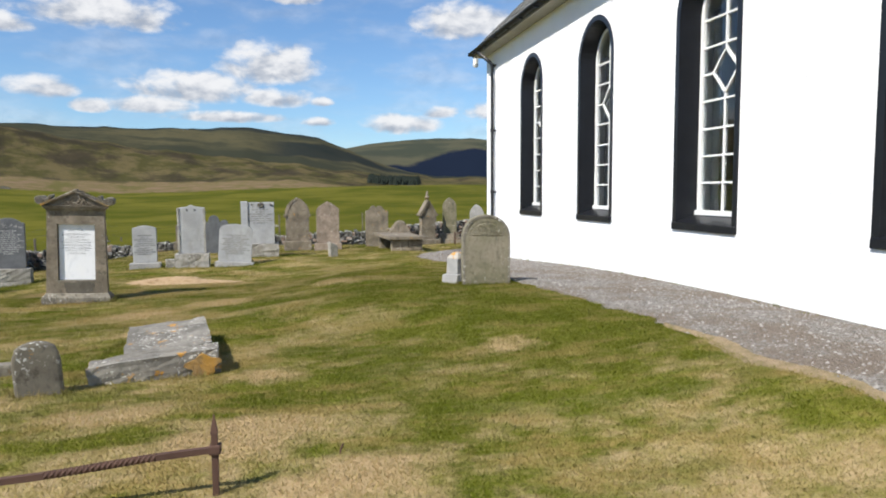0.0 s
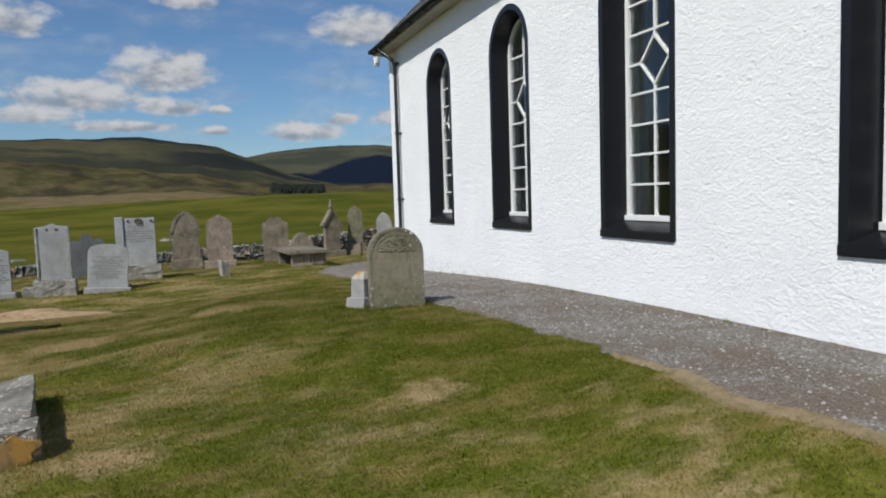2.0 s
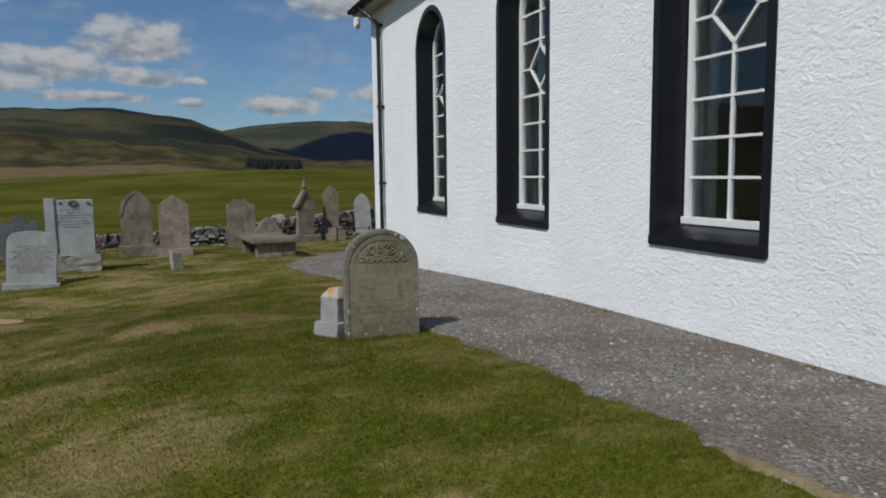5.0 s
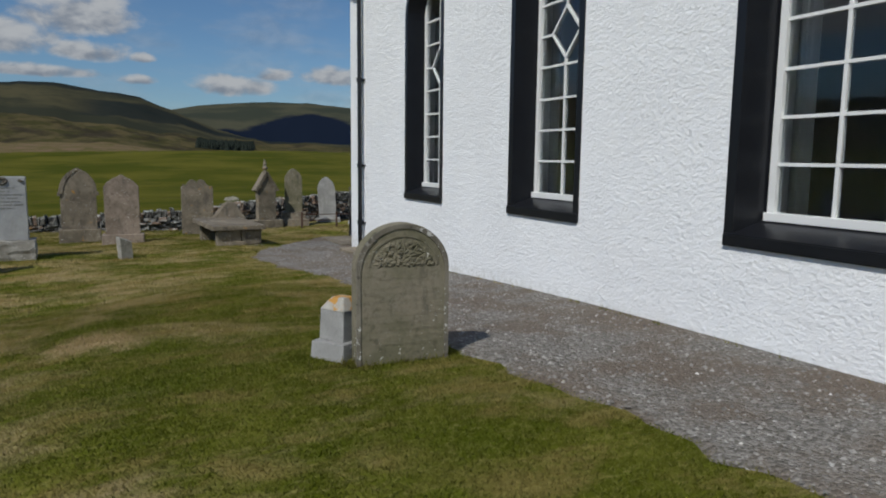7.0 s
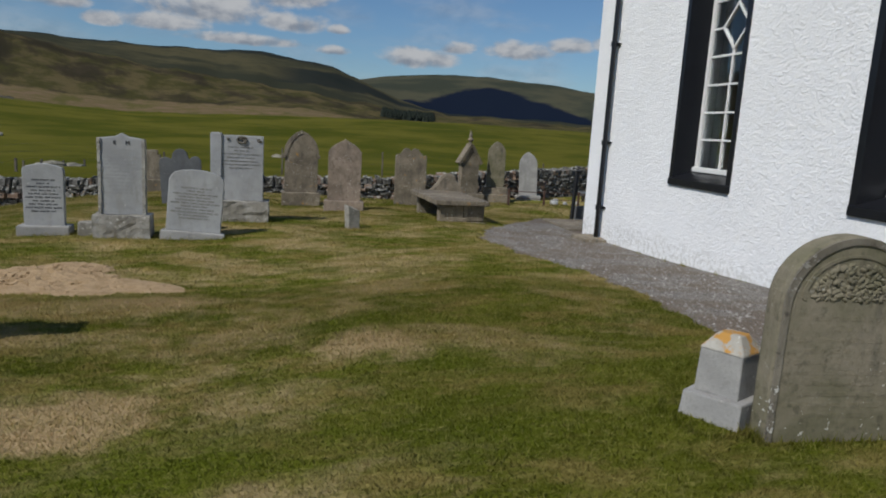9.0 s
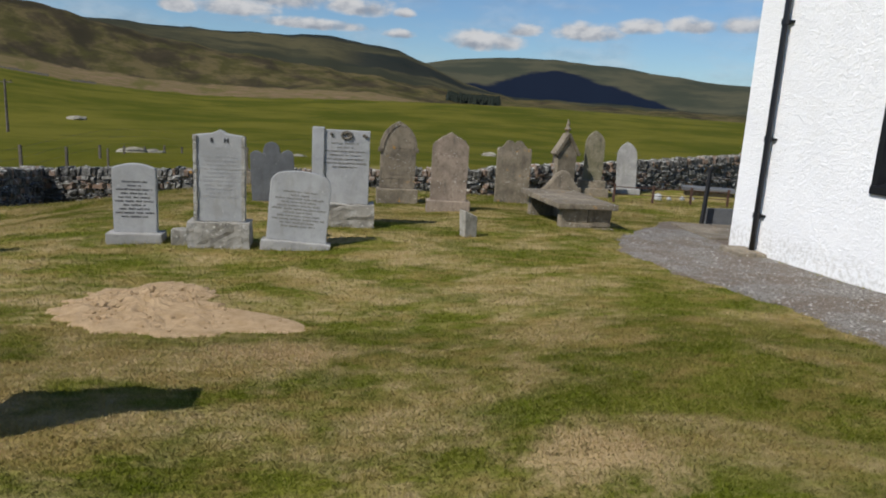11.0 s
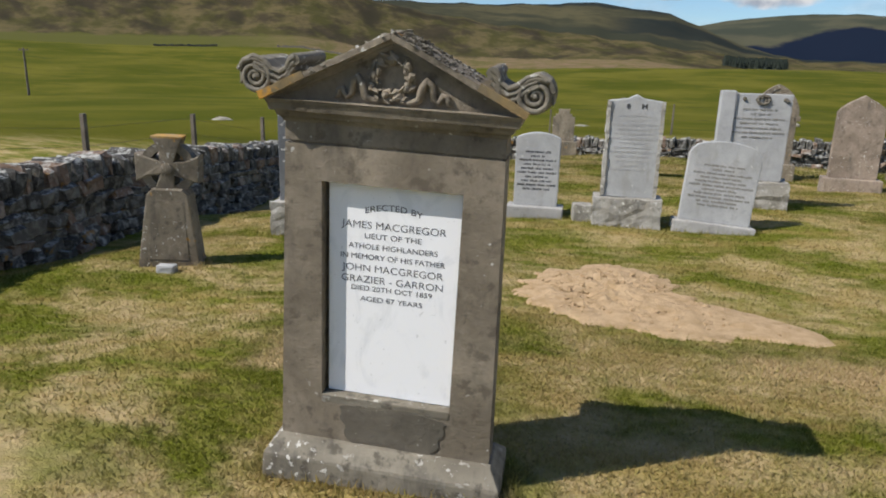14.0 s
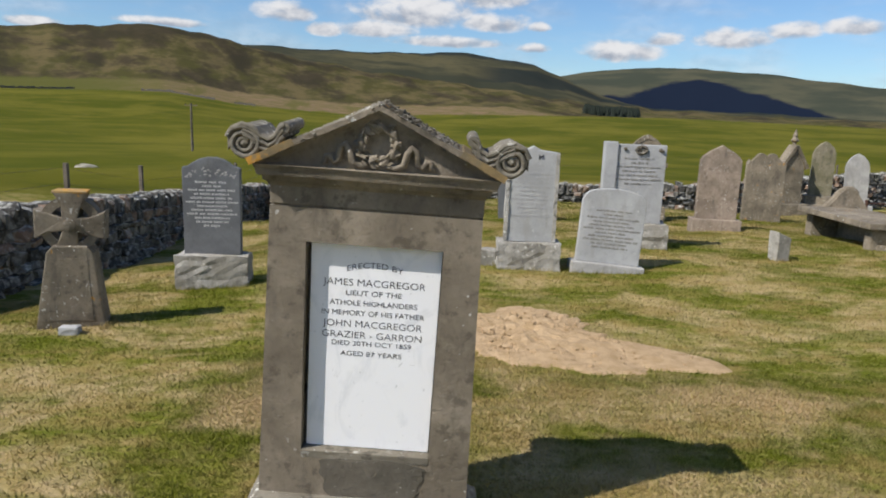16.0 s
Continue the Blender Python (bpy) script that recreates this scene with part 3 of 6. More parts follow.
# ---- clouds: a far backdrop ring of fair-weather cumulus ----
def cloud_mat():
    g = Graph("cumulus")
    x, y, z = g.xyz(g.pos())[:3]
    az = g.math("MULTIPLY", g.math("ARCTAN2", x, y), 57.2958)
    el = g.math("MULTIPLY", g.math("ARCSINE", g.math("DIVIDE", g.math("SUBTRACT", z, 1.5), 4600.0)), 57.2958)
    comb = g.n.new("ShaderNodeCombineXYZ")
    g.put(comb.inputs[0], az)
    g.put(comb.inputs[1], g.math("MULTIPLY", el, 1.7))
    uv = comb.outputs[0]
    field = None
    rise = None
    for a, e, wa, he in ((-1.6, 9.7, 4.2, 2.2), (-7.4, 7.8, 5.4, 1.6), (-10.5, 6.5, 3.6, 0.9), (-1.2, 7.3, 3.2, 1.0), (-13.6, 12.9, 6.2, 1.8), (-20.5, 11.6, 3.0, 0.9), (-17.6, 7.4, 2.5, 1.1), (-14.5, 6.3, 1.5, 0.7),
                         (-5.0, 5.8, 5.0, 0.6), (0.4, 15.0, 2.6, 0.9), (13.9, 13.2, 4.4, 1.9), (8.8, 5.3, 3.9, 1.0), (12.0, 6.3, 1.6, 0.7), (2.4, 7.1, 1.1, 0.5), (2.0, 5.5, 1.4, 0.5), (17.0, 6.3, 3.0, 1.0),
                         (20.9, 6.8, 2.0, 0.8), (24.7, 7.0, 2.2, 0.8), (29.6, 7.1, 3.4, 0.9), (-26.0, 6.1, 3.6, 0.45), (-35.0, 5.4, 2.0, 0.5), (-50, 10, 10, 2.6), (-75, 8, 12, 2.2), (42, 9, 8, 2.2), (70, 9, 14, 3), (150, 9, 20, 3), (-130, 10, 20, 3)):
        u = g.math("DIVIDE", g.math("SUBTRACT", az, a), wa)
        v = g.math("DIVIDE", g.math("SUBTRACT", el, e), he)
        v2 = g.math("MULTIPLY", v, g.math("ADD", 1.0, g.math("MULTIPLY", g.math("LESS_THAN", v, 0.0), 0.5)))
        f = g.math("SUBTRACT", 1.0, g.math("ADD", g.math("MULTIPLY", u, u), g.math("MULTIPLY", v2, v2)))
        field = f if field is None else g.math("MAXIMUM", field, f)
        lift = g.math("MULTIPLY", g.math("MAXIMUM", f, 0.0), v)
        rise = lift if rise is None else g.math("ADD", rise, lift)
    n1 = g.noise(uv, 0.42, 8, 0.55, 0.2)
    n2 = g.noise(g.vec("ADD", uv, (0.5, -0.8, 0.0)), 0.42, 8, 0.55, 0.2)
    body = g.math("ADD", g.math("MULTIPLY", field, 1.05), g.math("MULTIPLY", g.math("SUBTRACT", n1, 0.425), 2.6))
    dens = g.math("MULTIPLY", g.math("MULTIPLY", g.step(body, -0.05, 1.05), g.step(field, -0.75, 0.15)), 0.96)
    wisp = g.math("MULTIPLY", g.step(g.noise(g.vec("MULTIPLY", uv, (0.6, 1.0, 1.0)), 0.20, 5, 0.55), 0.42, 0.72), 0.32)
    dens = g.math("MAXIMUM", dens, wisp)
    lit = g.math("ADD", g.math("MULTIPLY", g.math("SUBTRACT", n1, n2), 1.9), g.math("MULTIPLY", rise, 0.75))
    col = g.mix(g.step(lit, -0.55, 0.45), (0.42, 0.47, 0.56), (0.95, 0.955, 0.97))
    em = g.n.new("ShaderNodeEmission")
    g.put(em.inputs[0], col)
    em.inputs[1].default_value = 0.69
    tr = g.n.new("ShaderNodeBsdfTransparent")
    mx = g.n.new("ShaderNodeMixShader")
    g.put(mx.inputs[0], dens)
    g.l.new(tr.outputs[0], mx.inputs[1])
    g.l.new(em.outputs[0], mx.inputs[2])
    g.l.new(mx.outputs[0], g.out.inputs["Surface"])
    return g.mat


bm = bmesh.new()
bands = []
for k in range(19):
    e = radians(-1 + 2 * k)
    bands.append([bm.verts.new((4600 * math.cos(e) * math.sin(2 * math.pi * j / 180), 4600 * math.cos(e) * math.cos(2 * math.pi * j / 180), 1.5 + 4600 * math.sin(e))) for j in range(180)])
for a, b in zip(bands, bands[1:]):
    for j in range(180):
        bm.faces.new((a[j], a[(j + 1) % 180], b[(j + 1) % 180], b[j]))
tagged(part("backdrop", bm, cloud_mat(), smooth=True), "white fair-weather cumulus clouds in a blue sky", "sky", kind="structure")


# ---- the church; its long wall faces west, built along its own x ----
church = thing("church", pose(5.2, 0, 0, 0, 0, -90), "white harled country church with tall black-edged arched windows", "church")
TOP, FOOT, THICK = 5.42, -0.75, 0.7
W_MID, W_HALF, W_SILL, W_SPRING = [-14.68, -11.37, -8.03, -4.62], 0.71, 0.96, 3.79
X0, X1 = -18.27, 12.0


def wall_around(openings, half, sill, spring):
    """The long wall, with an arched hole for each opening."""
    pts = [(X1, FOOT), (X0, FOOT), (X0, TOP)]
    for mid in openings:
        e = 0.0004
        ring = [(mid - half * math.sin(radians(a)), spring + half * math.cos(radians(a))) for a in range(0, 91, 6)]
        ring = [(mid - e, ring[0][1])] + ring[1:] + [(mid - half, sill), (mid + half, sill)] + [(2 * mid - x, z) for x, z in ring[:0:-1]] + [(mid + e, ring[0][1])]
        pts += [(mid - e, TOP)] + ring + [(mid + e, TOP)]
    pts.append((X1, TOP))
    bm = prism(pts, 0, THICK)
    bmesh.ops.triangulate(bm, faces=[f for f in bm.faces if len(f.verts) > 4])
    return bm


part("wall", wall_around(W_MID, W_HALF, W_SILL, W_SPRING), HARL, church)
# gable and far walls
RIDGE_Y, RIDGE_Z, DEEP = 4.6, 9.9, 9.2
bm = prism([(0, FOOT), (DEEP, FOOT), (DEEP, TOP), (RIDGE_Y, RIDGE_Z), (0, TOP)], 0, 0.7)
bmesh.ops.transform(bm, matrix=pose(X0, 0, 0, 0, 0, 90) @ Matrix.Translation((0.002, -0.7, 0)), verts=bm.verts)
part("wall", bm, HARL, church)
bm = prism([(0, FOOT), (DEEP, FOOT), (DEEP, TOP), (RIDGE_Y, RIDGE_Z), (0, TOP)], 0, 0.7)
bmesh.ops.transform(bm, matrix=pose(X1, 0, 0, 0, 0, 90), verts=bm.verts)
part("wall", bm, HARL, church)
part("wall", boxes((X0, X1, DEEP - 0.7, DEEP, FOOT, TOP)), HARL, church)
part("floor", boxes((X0 + 0.8, X1 - 0.1, THICK + 0.01, DEEP - 0.72, FOOT, 0.0)), INTERIOR, church)

# roof: two slopes, the near one with slates
slope = math.atan2(RIDGE_Z - TOP, RIDGE_Y)
run = math.hypot(RIDGE_Z - TOP, RIDGE_Y)
bm = bmesh.new()
ov, up_ = 0.34, 0.06
pts = [(-ov, TOP - ov * math.tan(slope)), (RIDGE_Y, RIDGE_Z), (DEEP + ov, TOP - ov * math.tan(slope))]
prism([(pts[0][0], pts[0][1] + 0.02), (pts[1][0], pts[1][1] + 0.02), (pts[2][0], pts[2][1] + 0.02), (pts[2][0], pts[2][1] + 0.15), (pts[1][0], pts[1][1] + 0.17), (pts[0][0], pts[0][1] + 0.15)], 0, X1 - X0 + 0.4, bm=bm)
bmesh.ops.transform(bm, matrix=pose(X0 - 0.3, 0, 0, 0, 0, 90) @ pose(0, -(X1 - X0 + 0.4), 0), verts=bm.verts)
roof = part("roof", bm, ROOFSLATE, church, "grey slate roof")
part("soffit", boxes((X0 - 0.25, X1, -ov + 0.02, -0.003, TOP - 0.33, TOP - 0.28)), SOFFIT, church, "weathered grey soffit board")
part("ridge_tile", tube([(X0 - 0.3, RIDGE_Y, RIDGE_Z + 0.17), (X1 + 0.1, RIDGE_Y, RIDGE_Z + 0.17)], 0.09, 8), ROOFSLATE, church)
# half-round gutter, black, with its brackets
GY, GZ = -ov - 0.03, TOP - 0.2
bm = bmesh.new()
ga = [bm.verts.new((X0 - 0.3, GY + 0.075 * math.cos(radians(a)), GZ + 0.075 * math.sin(radians(a)))) for a in range(180, 361, 18)]
gb = [bm.verts.new((X1, v.co.y, v.co.z)) for v in ga]
for k in range(len(ga) - 1):
    bm.faces.new((ga[k], ga[k + 1], gb[k + 1], gb[k]))
bmesh.ops.solidify(bm, geom=bm.faces[:], thickness=0.008)
box(bm, X0 - 0.305, X0 - 0.29, GY - 0.08, GY + 0.08, GZ - 0.08, GZ + 0.01)
gutter = part("gutter", bm, BLACK, church, "black cast-iron gutter")
for k in range(12):
    part("bracket", boxes((X0 + 0.2 + k * 0.95, X0 + 0.235 + k * 0.95, GY - 0.085, GY + 0.2, GZ - 0.1, GZ - 0.075)), BLACK, gutter)
# downpipe with swan neck, collars and shoe
PX = -17.47
pipe_pts = [(PX - 0.35, GY, GZ - 0.06), (PX - 0.3, GY + 0.01, GZ - 0.15), (PX - 0.12, GY + 0.1, GZ - 0.28), (PX - 0.03, -0.13, GZ - 0.42), (PX, -0.085, GZ - 0.52), (PX, -0.085, 3), (PX, -0.085, 1), (PX, -0.085, -0.18)]
pipe = part("downpipe", tube(pipe_pts, 0.042, 12), BLACK, church, "black cast-iron downpipe", smooth=True)
for z in (GZ - 0.5, 3.05, 1.45, 0.35):
    part("collar", tube([(PX, -0.085, z - 0.04), (PX, -0.085, z + 0.04)], 0.056, 12), BLACK, pipe)
    part("clip", boxes((PX - 0.09, PX + 0.09, -0.04, 0.005, z - 0.02, z + 0.02), bevel=0.004), BLACK, pipe)
part("drain_block", roughen(boxes((PX - 0.3, PX + 0.3, -0.42, -0.01, -0.5, -0.16), bevel=0.02), 0.012), SANDSTONE, church)

# slates on the stretch of roof over the far windows
bm = bmesh.new()
box(bm, -0.148, 0.148, 0, 0.36, 0, 0.012)
slate_me = bpy.data.meshes.new("slate")
bm.to_mesh(slate_me)
bm.free()
slate_me.materials.append(ROOFSLATE)
rs = random.Random(5)
for row in range(10):
    for k in range(29):
        x = X0 - 0.14 + 0.302 * k + (0.15 if row % 2 else 0)
        d = -ov / math.cos(slope) + 0.26 * row - 0.03
        ob = new("slate", slate_me)
        ob.parent = roof
        ob.matrix_basis = pose(x, d * math.cos(slope), TOP + d * math.sin(slope) + 0.185, math.degrees(slope) - 2.5 + rs.uniform(-0.5, 0.5), 0, rs.uniform(-1, 1))


def arch_line(half, spring, sill, n=16, inset=0.0):
    h = half - inset
    return [(-h, sill + inset)] + [(-h * math.cos(math.pi * k / n), spring + h * math.sin(math.pi * k / n)) for k in range(n + 1)] + [(h, sill + inset)]


def ribbon(line_a, line_b, y0, y1, bm=None):
    """A band between two lines of equal length, y0 to y1 deep."""
    bm = bm or bmesh.new()
    rows = [[bm.verts.new((p[0], y, p[1])) for p in line] for line, y in ((line_a, y0), (line_b, y0), (line_b, y1), (line_a, y1))]
    n = len(line_a)
    for k in range(n - 1):
        for j in range(4):
            bm.faces.new((rows[j][k], rows[j][k + 1], rows[(j + 1) % 4][k + 1], rows[(j + 1) % 4][k]))
    for k in (0, n - 1):
        bm.faces.new([rows[j][k] for j in range(4)])
    bmesh.ops.recalc_face_normals(bm, faces=bm.faces[:])
    return bm


def bar(bm, a, b, width, y0, y1):
    """A straight glazing bar in the window's plane."""
    a, b = Vector((a[0], 0, a[1])), Vector((b[0], 0, b[1]))
    d = (b - a).normalized()
    s = Vector((-d.z, 0, d.x)) * width / 2
    q = [a - s, b - s, b + s, a + s]
    lo = [bm.verts.new((p.x, y0, p.z)) for p in q]
    hi = [bm.verts.new((p.x, y1, p.z)) for p in q]
    fs = [bm.faces.new(lo), bm.faces.new(hi[::-1])] + [bm.faces.new((lo[k], hi[k], hi[(k + 1) % 4], lo[(k + 1) % 4])) for k in range(4)]
    bmesh.ops.recalc_face_normals(bm, faces=fs)


def church_window(mid):
    """Black margin and reveal, sloped sill, white sash with a diamond, and single panes."""
    D = 0.28
    line = lambda inset: arch_line(W_HALF, W_SPRING, W_SILL, 20, inset)
    bm = ribbon(line(-0.004), line(0.085), -0.012, 0.02)
    ribbon(line(0.001), line(0.012), 0.0, 0.1, bm)
    # reveal lining, splayed inwards
    outer, inner = line(0.083), [(x * 0.90, z) for x, z in line(0.10)]
    a = [bm.verts.new((x, -0.012, z)) for x, z in outer]
    b = [bm.verts.new((x, D + 0.08, z)) for x, z in inner]
    for k in range(len(a) - 1):
        bm.faces.new((a[k], a[k + 1], b[k + 1], b[k]))
    bmesh.ops.recalc_face_normals(bm, faces=bm.faces[:])
    window = part("window", bm, BLACK, church, "tall arched window with black reveal and white glazing bars")
    window.matrix_basis = pose(mid, 0, 0)
    # sill: upright front and weathered slope
    bm = bmesh.new()
    prof = [(-0.035, W_SILL - 0.02), (-0.035, W_SILL + 0.075), (D + 0.03, W_SILL + 0.2), (D + 0.03, W_SILL - 0.02)]
    sa = [bm.verts.new((-W_HALF + 0.002, y, z)) for y, z in prof]
    sb = [bm.verts.new((W_HALF - 0.002, y, z)) for y, z in prof]
    bm.faces.new(sa)
    bm.faces.new(sb[::-1])
    for k in range(4):
        bm.faces.new((sa[k], sb[k], sb[(k + 1) % 4], sa[(k + 1) % 4]))
    bmesh.ops.recalc_face_normals(bm, faces=bm.faces[:])
    bmesh.ops.bevel(bm, geom=bm.edges[:], offset=0.008, segments=2, affect="EDGES")
    part("sill", bm, BLACK, window)
    # white frame
    h = 0.53
    bottom = W_SILL + 0.2
    fl = lambda i: [(-h + i, bottom + i)] + [(-(h - i) * math.cos(math.pi * k / 20), W_SPRING + (h - i) * math.sin(math.pi * k / 20)) for k in range(21)] + [(h - i, bottom + i)]
    bm = ribbon(fl(-0.015), fl(0.045), D - 0.02, D + 0.06)
    box(bm, -h - 0.02, h + 0.02, D - 0.055, D + 0.06, bottom - 0.02, bottom + 0.045, 0.004)
    part("window_frame", bm, WHITEPAINT, window, "white painted sash frame")
    levels = [1.58, 1.94, 2.30, 2.67, 3.38, 3.74]
    y0, y1 = D - 0.005, D + 0.04
    dz, dw, dc = 0.28, 0.265, 3.025
    bars = [((-h + 0.02, z), (h - 0.02, z), 0.026, 0.0) for z in levels]
    bars += [((0, bottom), (0, dc - dz), 0.03, 0.002), ((0, dc + dz), (0, W_SPRING + h - 0.02), 0.03, 0.002), ((-h + 0.02, dc), (-dw, dc), 0.026, 0.0), ((dw, dc), (h - 0.02, dc), 0.026, 0.0)]
    bars += [(p, q, 0.028, -0.002) for p, q in (((-dw, dc), (0, dc + dz)), ((0, dc + dz), (dw, dc)), ((dw, dc), (0, dc - dz)), ((0, dc - dz), (-dw, dc)))]
    for p, q, wide, off in bars:
        bm = bmesh.new()
        bar(bm, p, q, wide, y0 + off, y1 + off)
        part("glazing_bar", bm, WHITEPAINT, window)
    # panes
    py0, py1 = D + 0.018, D + 0.022
    rows = [bottom + 0.03, 1.58, 1.94, 2.30, 2.67]
    shapes = []
    for s in (-1, 1):
        for lo, hi in zip(rows, rows[1:]):
            shapes.append([(0, lo), (s * (h - 0.01), lo), (s * (h - 0.01), hi), (0, hi)])
        shapes.append([(0, 2.67), (s * (h - 0.01), 2.67), (s * (h - 0.01), dc), (s * dw, dc), (0, dc - dz)])
        shapes.append([(0, 3.38), (0, dc + dz), (s * dw, dc), (s * (h - 0.01), dc), (s * (h - 0.01), 3.38)])
        shapes.append([(0, 3.38), (s * (h - 0.01), 3.38), (s * (h - 0.01), 3.74), (0, 3.74)])
        shapes.append([(0, 3.74), (s * (h - 0.01), 3.74)] + [(s * (h - 0.01) * math.cos(radians(a)), W_SPRING + (h - 0.01) * math.sin(radians(a))) for a in range(0, 91, 10)])
    shapes.append([(-dw, dc), (0, dc + dz), (dw, dc), (0, dc - dz)])
    tilt = random.Random(int(-mid * 10))
    for sh in shapes:
        pane = part("pane", prism(sh, py0, py1), GLASS, window)
        pane.matrix_basis = pose(0, 0, 0, tilt.uniform(-0.15, 0.15), 0, tilt.uniform(-0.2, 0.2))
    # a drawn-back curtain inside
    bm = bmesh.new()
    ca = [bm.verts.new((-h + 0.02 + 0.012 * k, D + 0.16 + 0.018 * math.sin(k * 1.7), 1.1)) for k in range(16)]
    cb = [bm.verts.new((v.co.x * 1.02, v.co.y, 3.9)) for v in ca]
    for k in range(15):
        bm.faces.new((ca[k], ca[k + 1], cb[k + 1], cb[k]))
    bmesh.ops.solidify(bm, geom=bm.faces[:], thickness=0.006)
    part("curtain", bm, CURTAIN, window, "grey curtain drawn back inside")


for mid in W_MID:
    church_window(mid)

# security lamp on its arm at the gable corner
lamp = thing("security_lamp", pose(5.05, 18.16, 5.1), "small white outdoor lamp on a bent arm under the eave", "lamp")
part("arm", tube([(0.25, -0.02, 0.12), (0.15, 0.2, 0.13), (0.02, 0.45, 0.12), (-0.03, 0.6, 0.06), (-0.03, 0.62, 0.0)], 0.014, 8), WHITEPAINT, lamp)
part("head", tube([(-0.03, 0.62, 0.04), (-0.03, 0.62, 0.02), (-0.03, 0.62, -0.16), (-0.03, 0.62, -0.2)], [0.05, 0.075, 0.075, 0.055], 14), WHITEPAINT, lamp, "white lamp body")


# ---- gravestones ----
def outline(kind, w, h):
    a = w / 2
    if kind == "round":
        s = h - a * 0.92
        return [(-a, 0)] + [(-a * math.cos(math.pi * k / 20), s + a * 0.92 * math.sin(math.pi * k / 20)) for k in range(21)] + [(a, 0)]
    if kind == "segment":
        rise = 0.09 * w / 0.5
        return [(-a, 0), (-a, h - rise)] + [(-a * 0.94 + 2 * a * 0.94 * k / 12, h - rise * 0.6 + rise * 0.6 * math.sin(math.pi * k / 12)) for k in range(13)] + [(a, h - rise), (a, 0)]
    if kind == "camber":
        return [(-a, 0), (-a, h - 0.16), (-a * 0.93, h - 0.10), (-a * 0.8, h - 0.05)] + [(-a * 0.55 + 1.1 * a * k / 6, h - 0.02 + 0.02 * math.sin(math.pi * k / 6)) for k in range(7)] + [(a * 0.8, h - 0.05), (a * 0.93, h - 0.10), (a, h - 0.16), (a, 0)]
    if kind == "peak":
        return [(-a, 0), (-a, h - 0.07), (-a * 0.3, h - 0.045), (0, h), (a * 0.3, h - 0.045), (a, h - 0.07), (a, 0)]
    if kind == "flat":
        return [(-a, 0), (-a, h), (a, h), (a, 0)]
    if kind == "gothic":
        s = h - w * 0.72
        r = w * 0.80
        left = [(-a + r - r * math.cos(radians(t)), s + r * math.sin(radians(t)) * (h - s) / (r * math.sin(math.acos((r - a) / r)))) for t in np.linspace(0, math.degrees(math.acos((r - a) / r)), 10)]
        return [(-a, 0)] + left + [(-x, z) for x, z in left[-2::-1]] + [(a, 0)]
    if kind == "ogee":
        s = h - w * 0.38
        return [(-a, 0), (-a, s), (-a * 0.85, s + 0.07), (-a * 0.55, s + 0.15), (-a * 0.25, h - 0.05), (0, h), (a * 0.25, h - 0.05), (a * 0.55, s + 0.15), (a * 0.85, s + 0.07), (a, s), (a, 0)]
    if kind == "shoulder":
        s = h - w * 0.34
        return [(-a, 0), (-a, s)] + arc(-a * 0.72, s, a * 0.28, 180, 60, 5) + [(-a * 0.42, s + 0.06)] + arc(0, h - a * 0.36, a * 0.36, 170, 10, 10) + [(a * 0.42, s + 0.06)] + arc(a * 0.72, s, a * 0.28, 120, 0, 5) + [(a, s), (a, 0)]
    if kind == "lobed":
        s = h - 0.12
        return [(-a, 0), (-a, s), (-a * 0.93, s + 0.015), (-a * 0.8, s + 0.022), (-a * 0.62, s + 0.06), (-a * 0.4, s + 0.1), (-a * 0.15, h), (a * 0.15, h), (a * 0.4, s + 0.1), (a * 0.62, s + 0.06), (a * 0.8, s + 0.022), (a * 0.93, s + 0.015), (a, s), (a, 0)]
    if kind == "scallop":
        s = h - 0.16
        return [(-a, 0), (-a, s - 0.02), (-a * 0.9, s + 0.02), (-a * 0.78, s + 0.01), (-a * 0.68, s + 0.05)] + arc(-a * 0.3, h - 0.10, a * 0.3, 165, 40, 6) + [(0, h - 0.055)] + arc(a * 0.26, h - 0.085, a * 0.27, 140, 15, 6) + [(a * 0.68, s + 0.04), (a * 0.8, s), (a * 0.92, s + 0.02), (a, s - 0.02), (a, 0)]
    if kind == "gable":
        s = h - w * 0.75
        return [(-a, 0), (-a * 0.93, s * 0.55), (-a, s), (0, h), (a, s), (a * 0.93, s * 0.55), (a, 0)]
    s = h - 0.2
    return [(-a, 0), (-a, s), (-a * 0.72, s), (-a * 0.72, s + 0.07), (-a * 0.5, s + 0.07), (-a * 0.5, s + 0.2), (a * 0.5, s + 0.2), (a * 0.5, s + 0.07), (a * 0.72, s + 0.07), (a * 0.72, s), (a, s), (a, 0)]


def lettering(lines, w, front, rng, thick=0.0012):
    """Unreadable lines of cut letters: short bars, word by word."""
    bm = bmesh.new()
    for z, width, size in lines:
        x = -w * width / 2
        end = -x
        while x < end:
            word = min(rng.uniform(2, 7) * size * 0.8, end - x)
            k = x
            while k < x + word:
                box(bm, k, k + size * 0.42, front - thick, front + 0.004, z, z + size * rng.uniform(0.7, 1.0))
                k += size * 0.68
            x += word + size * 0.9
    return bm


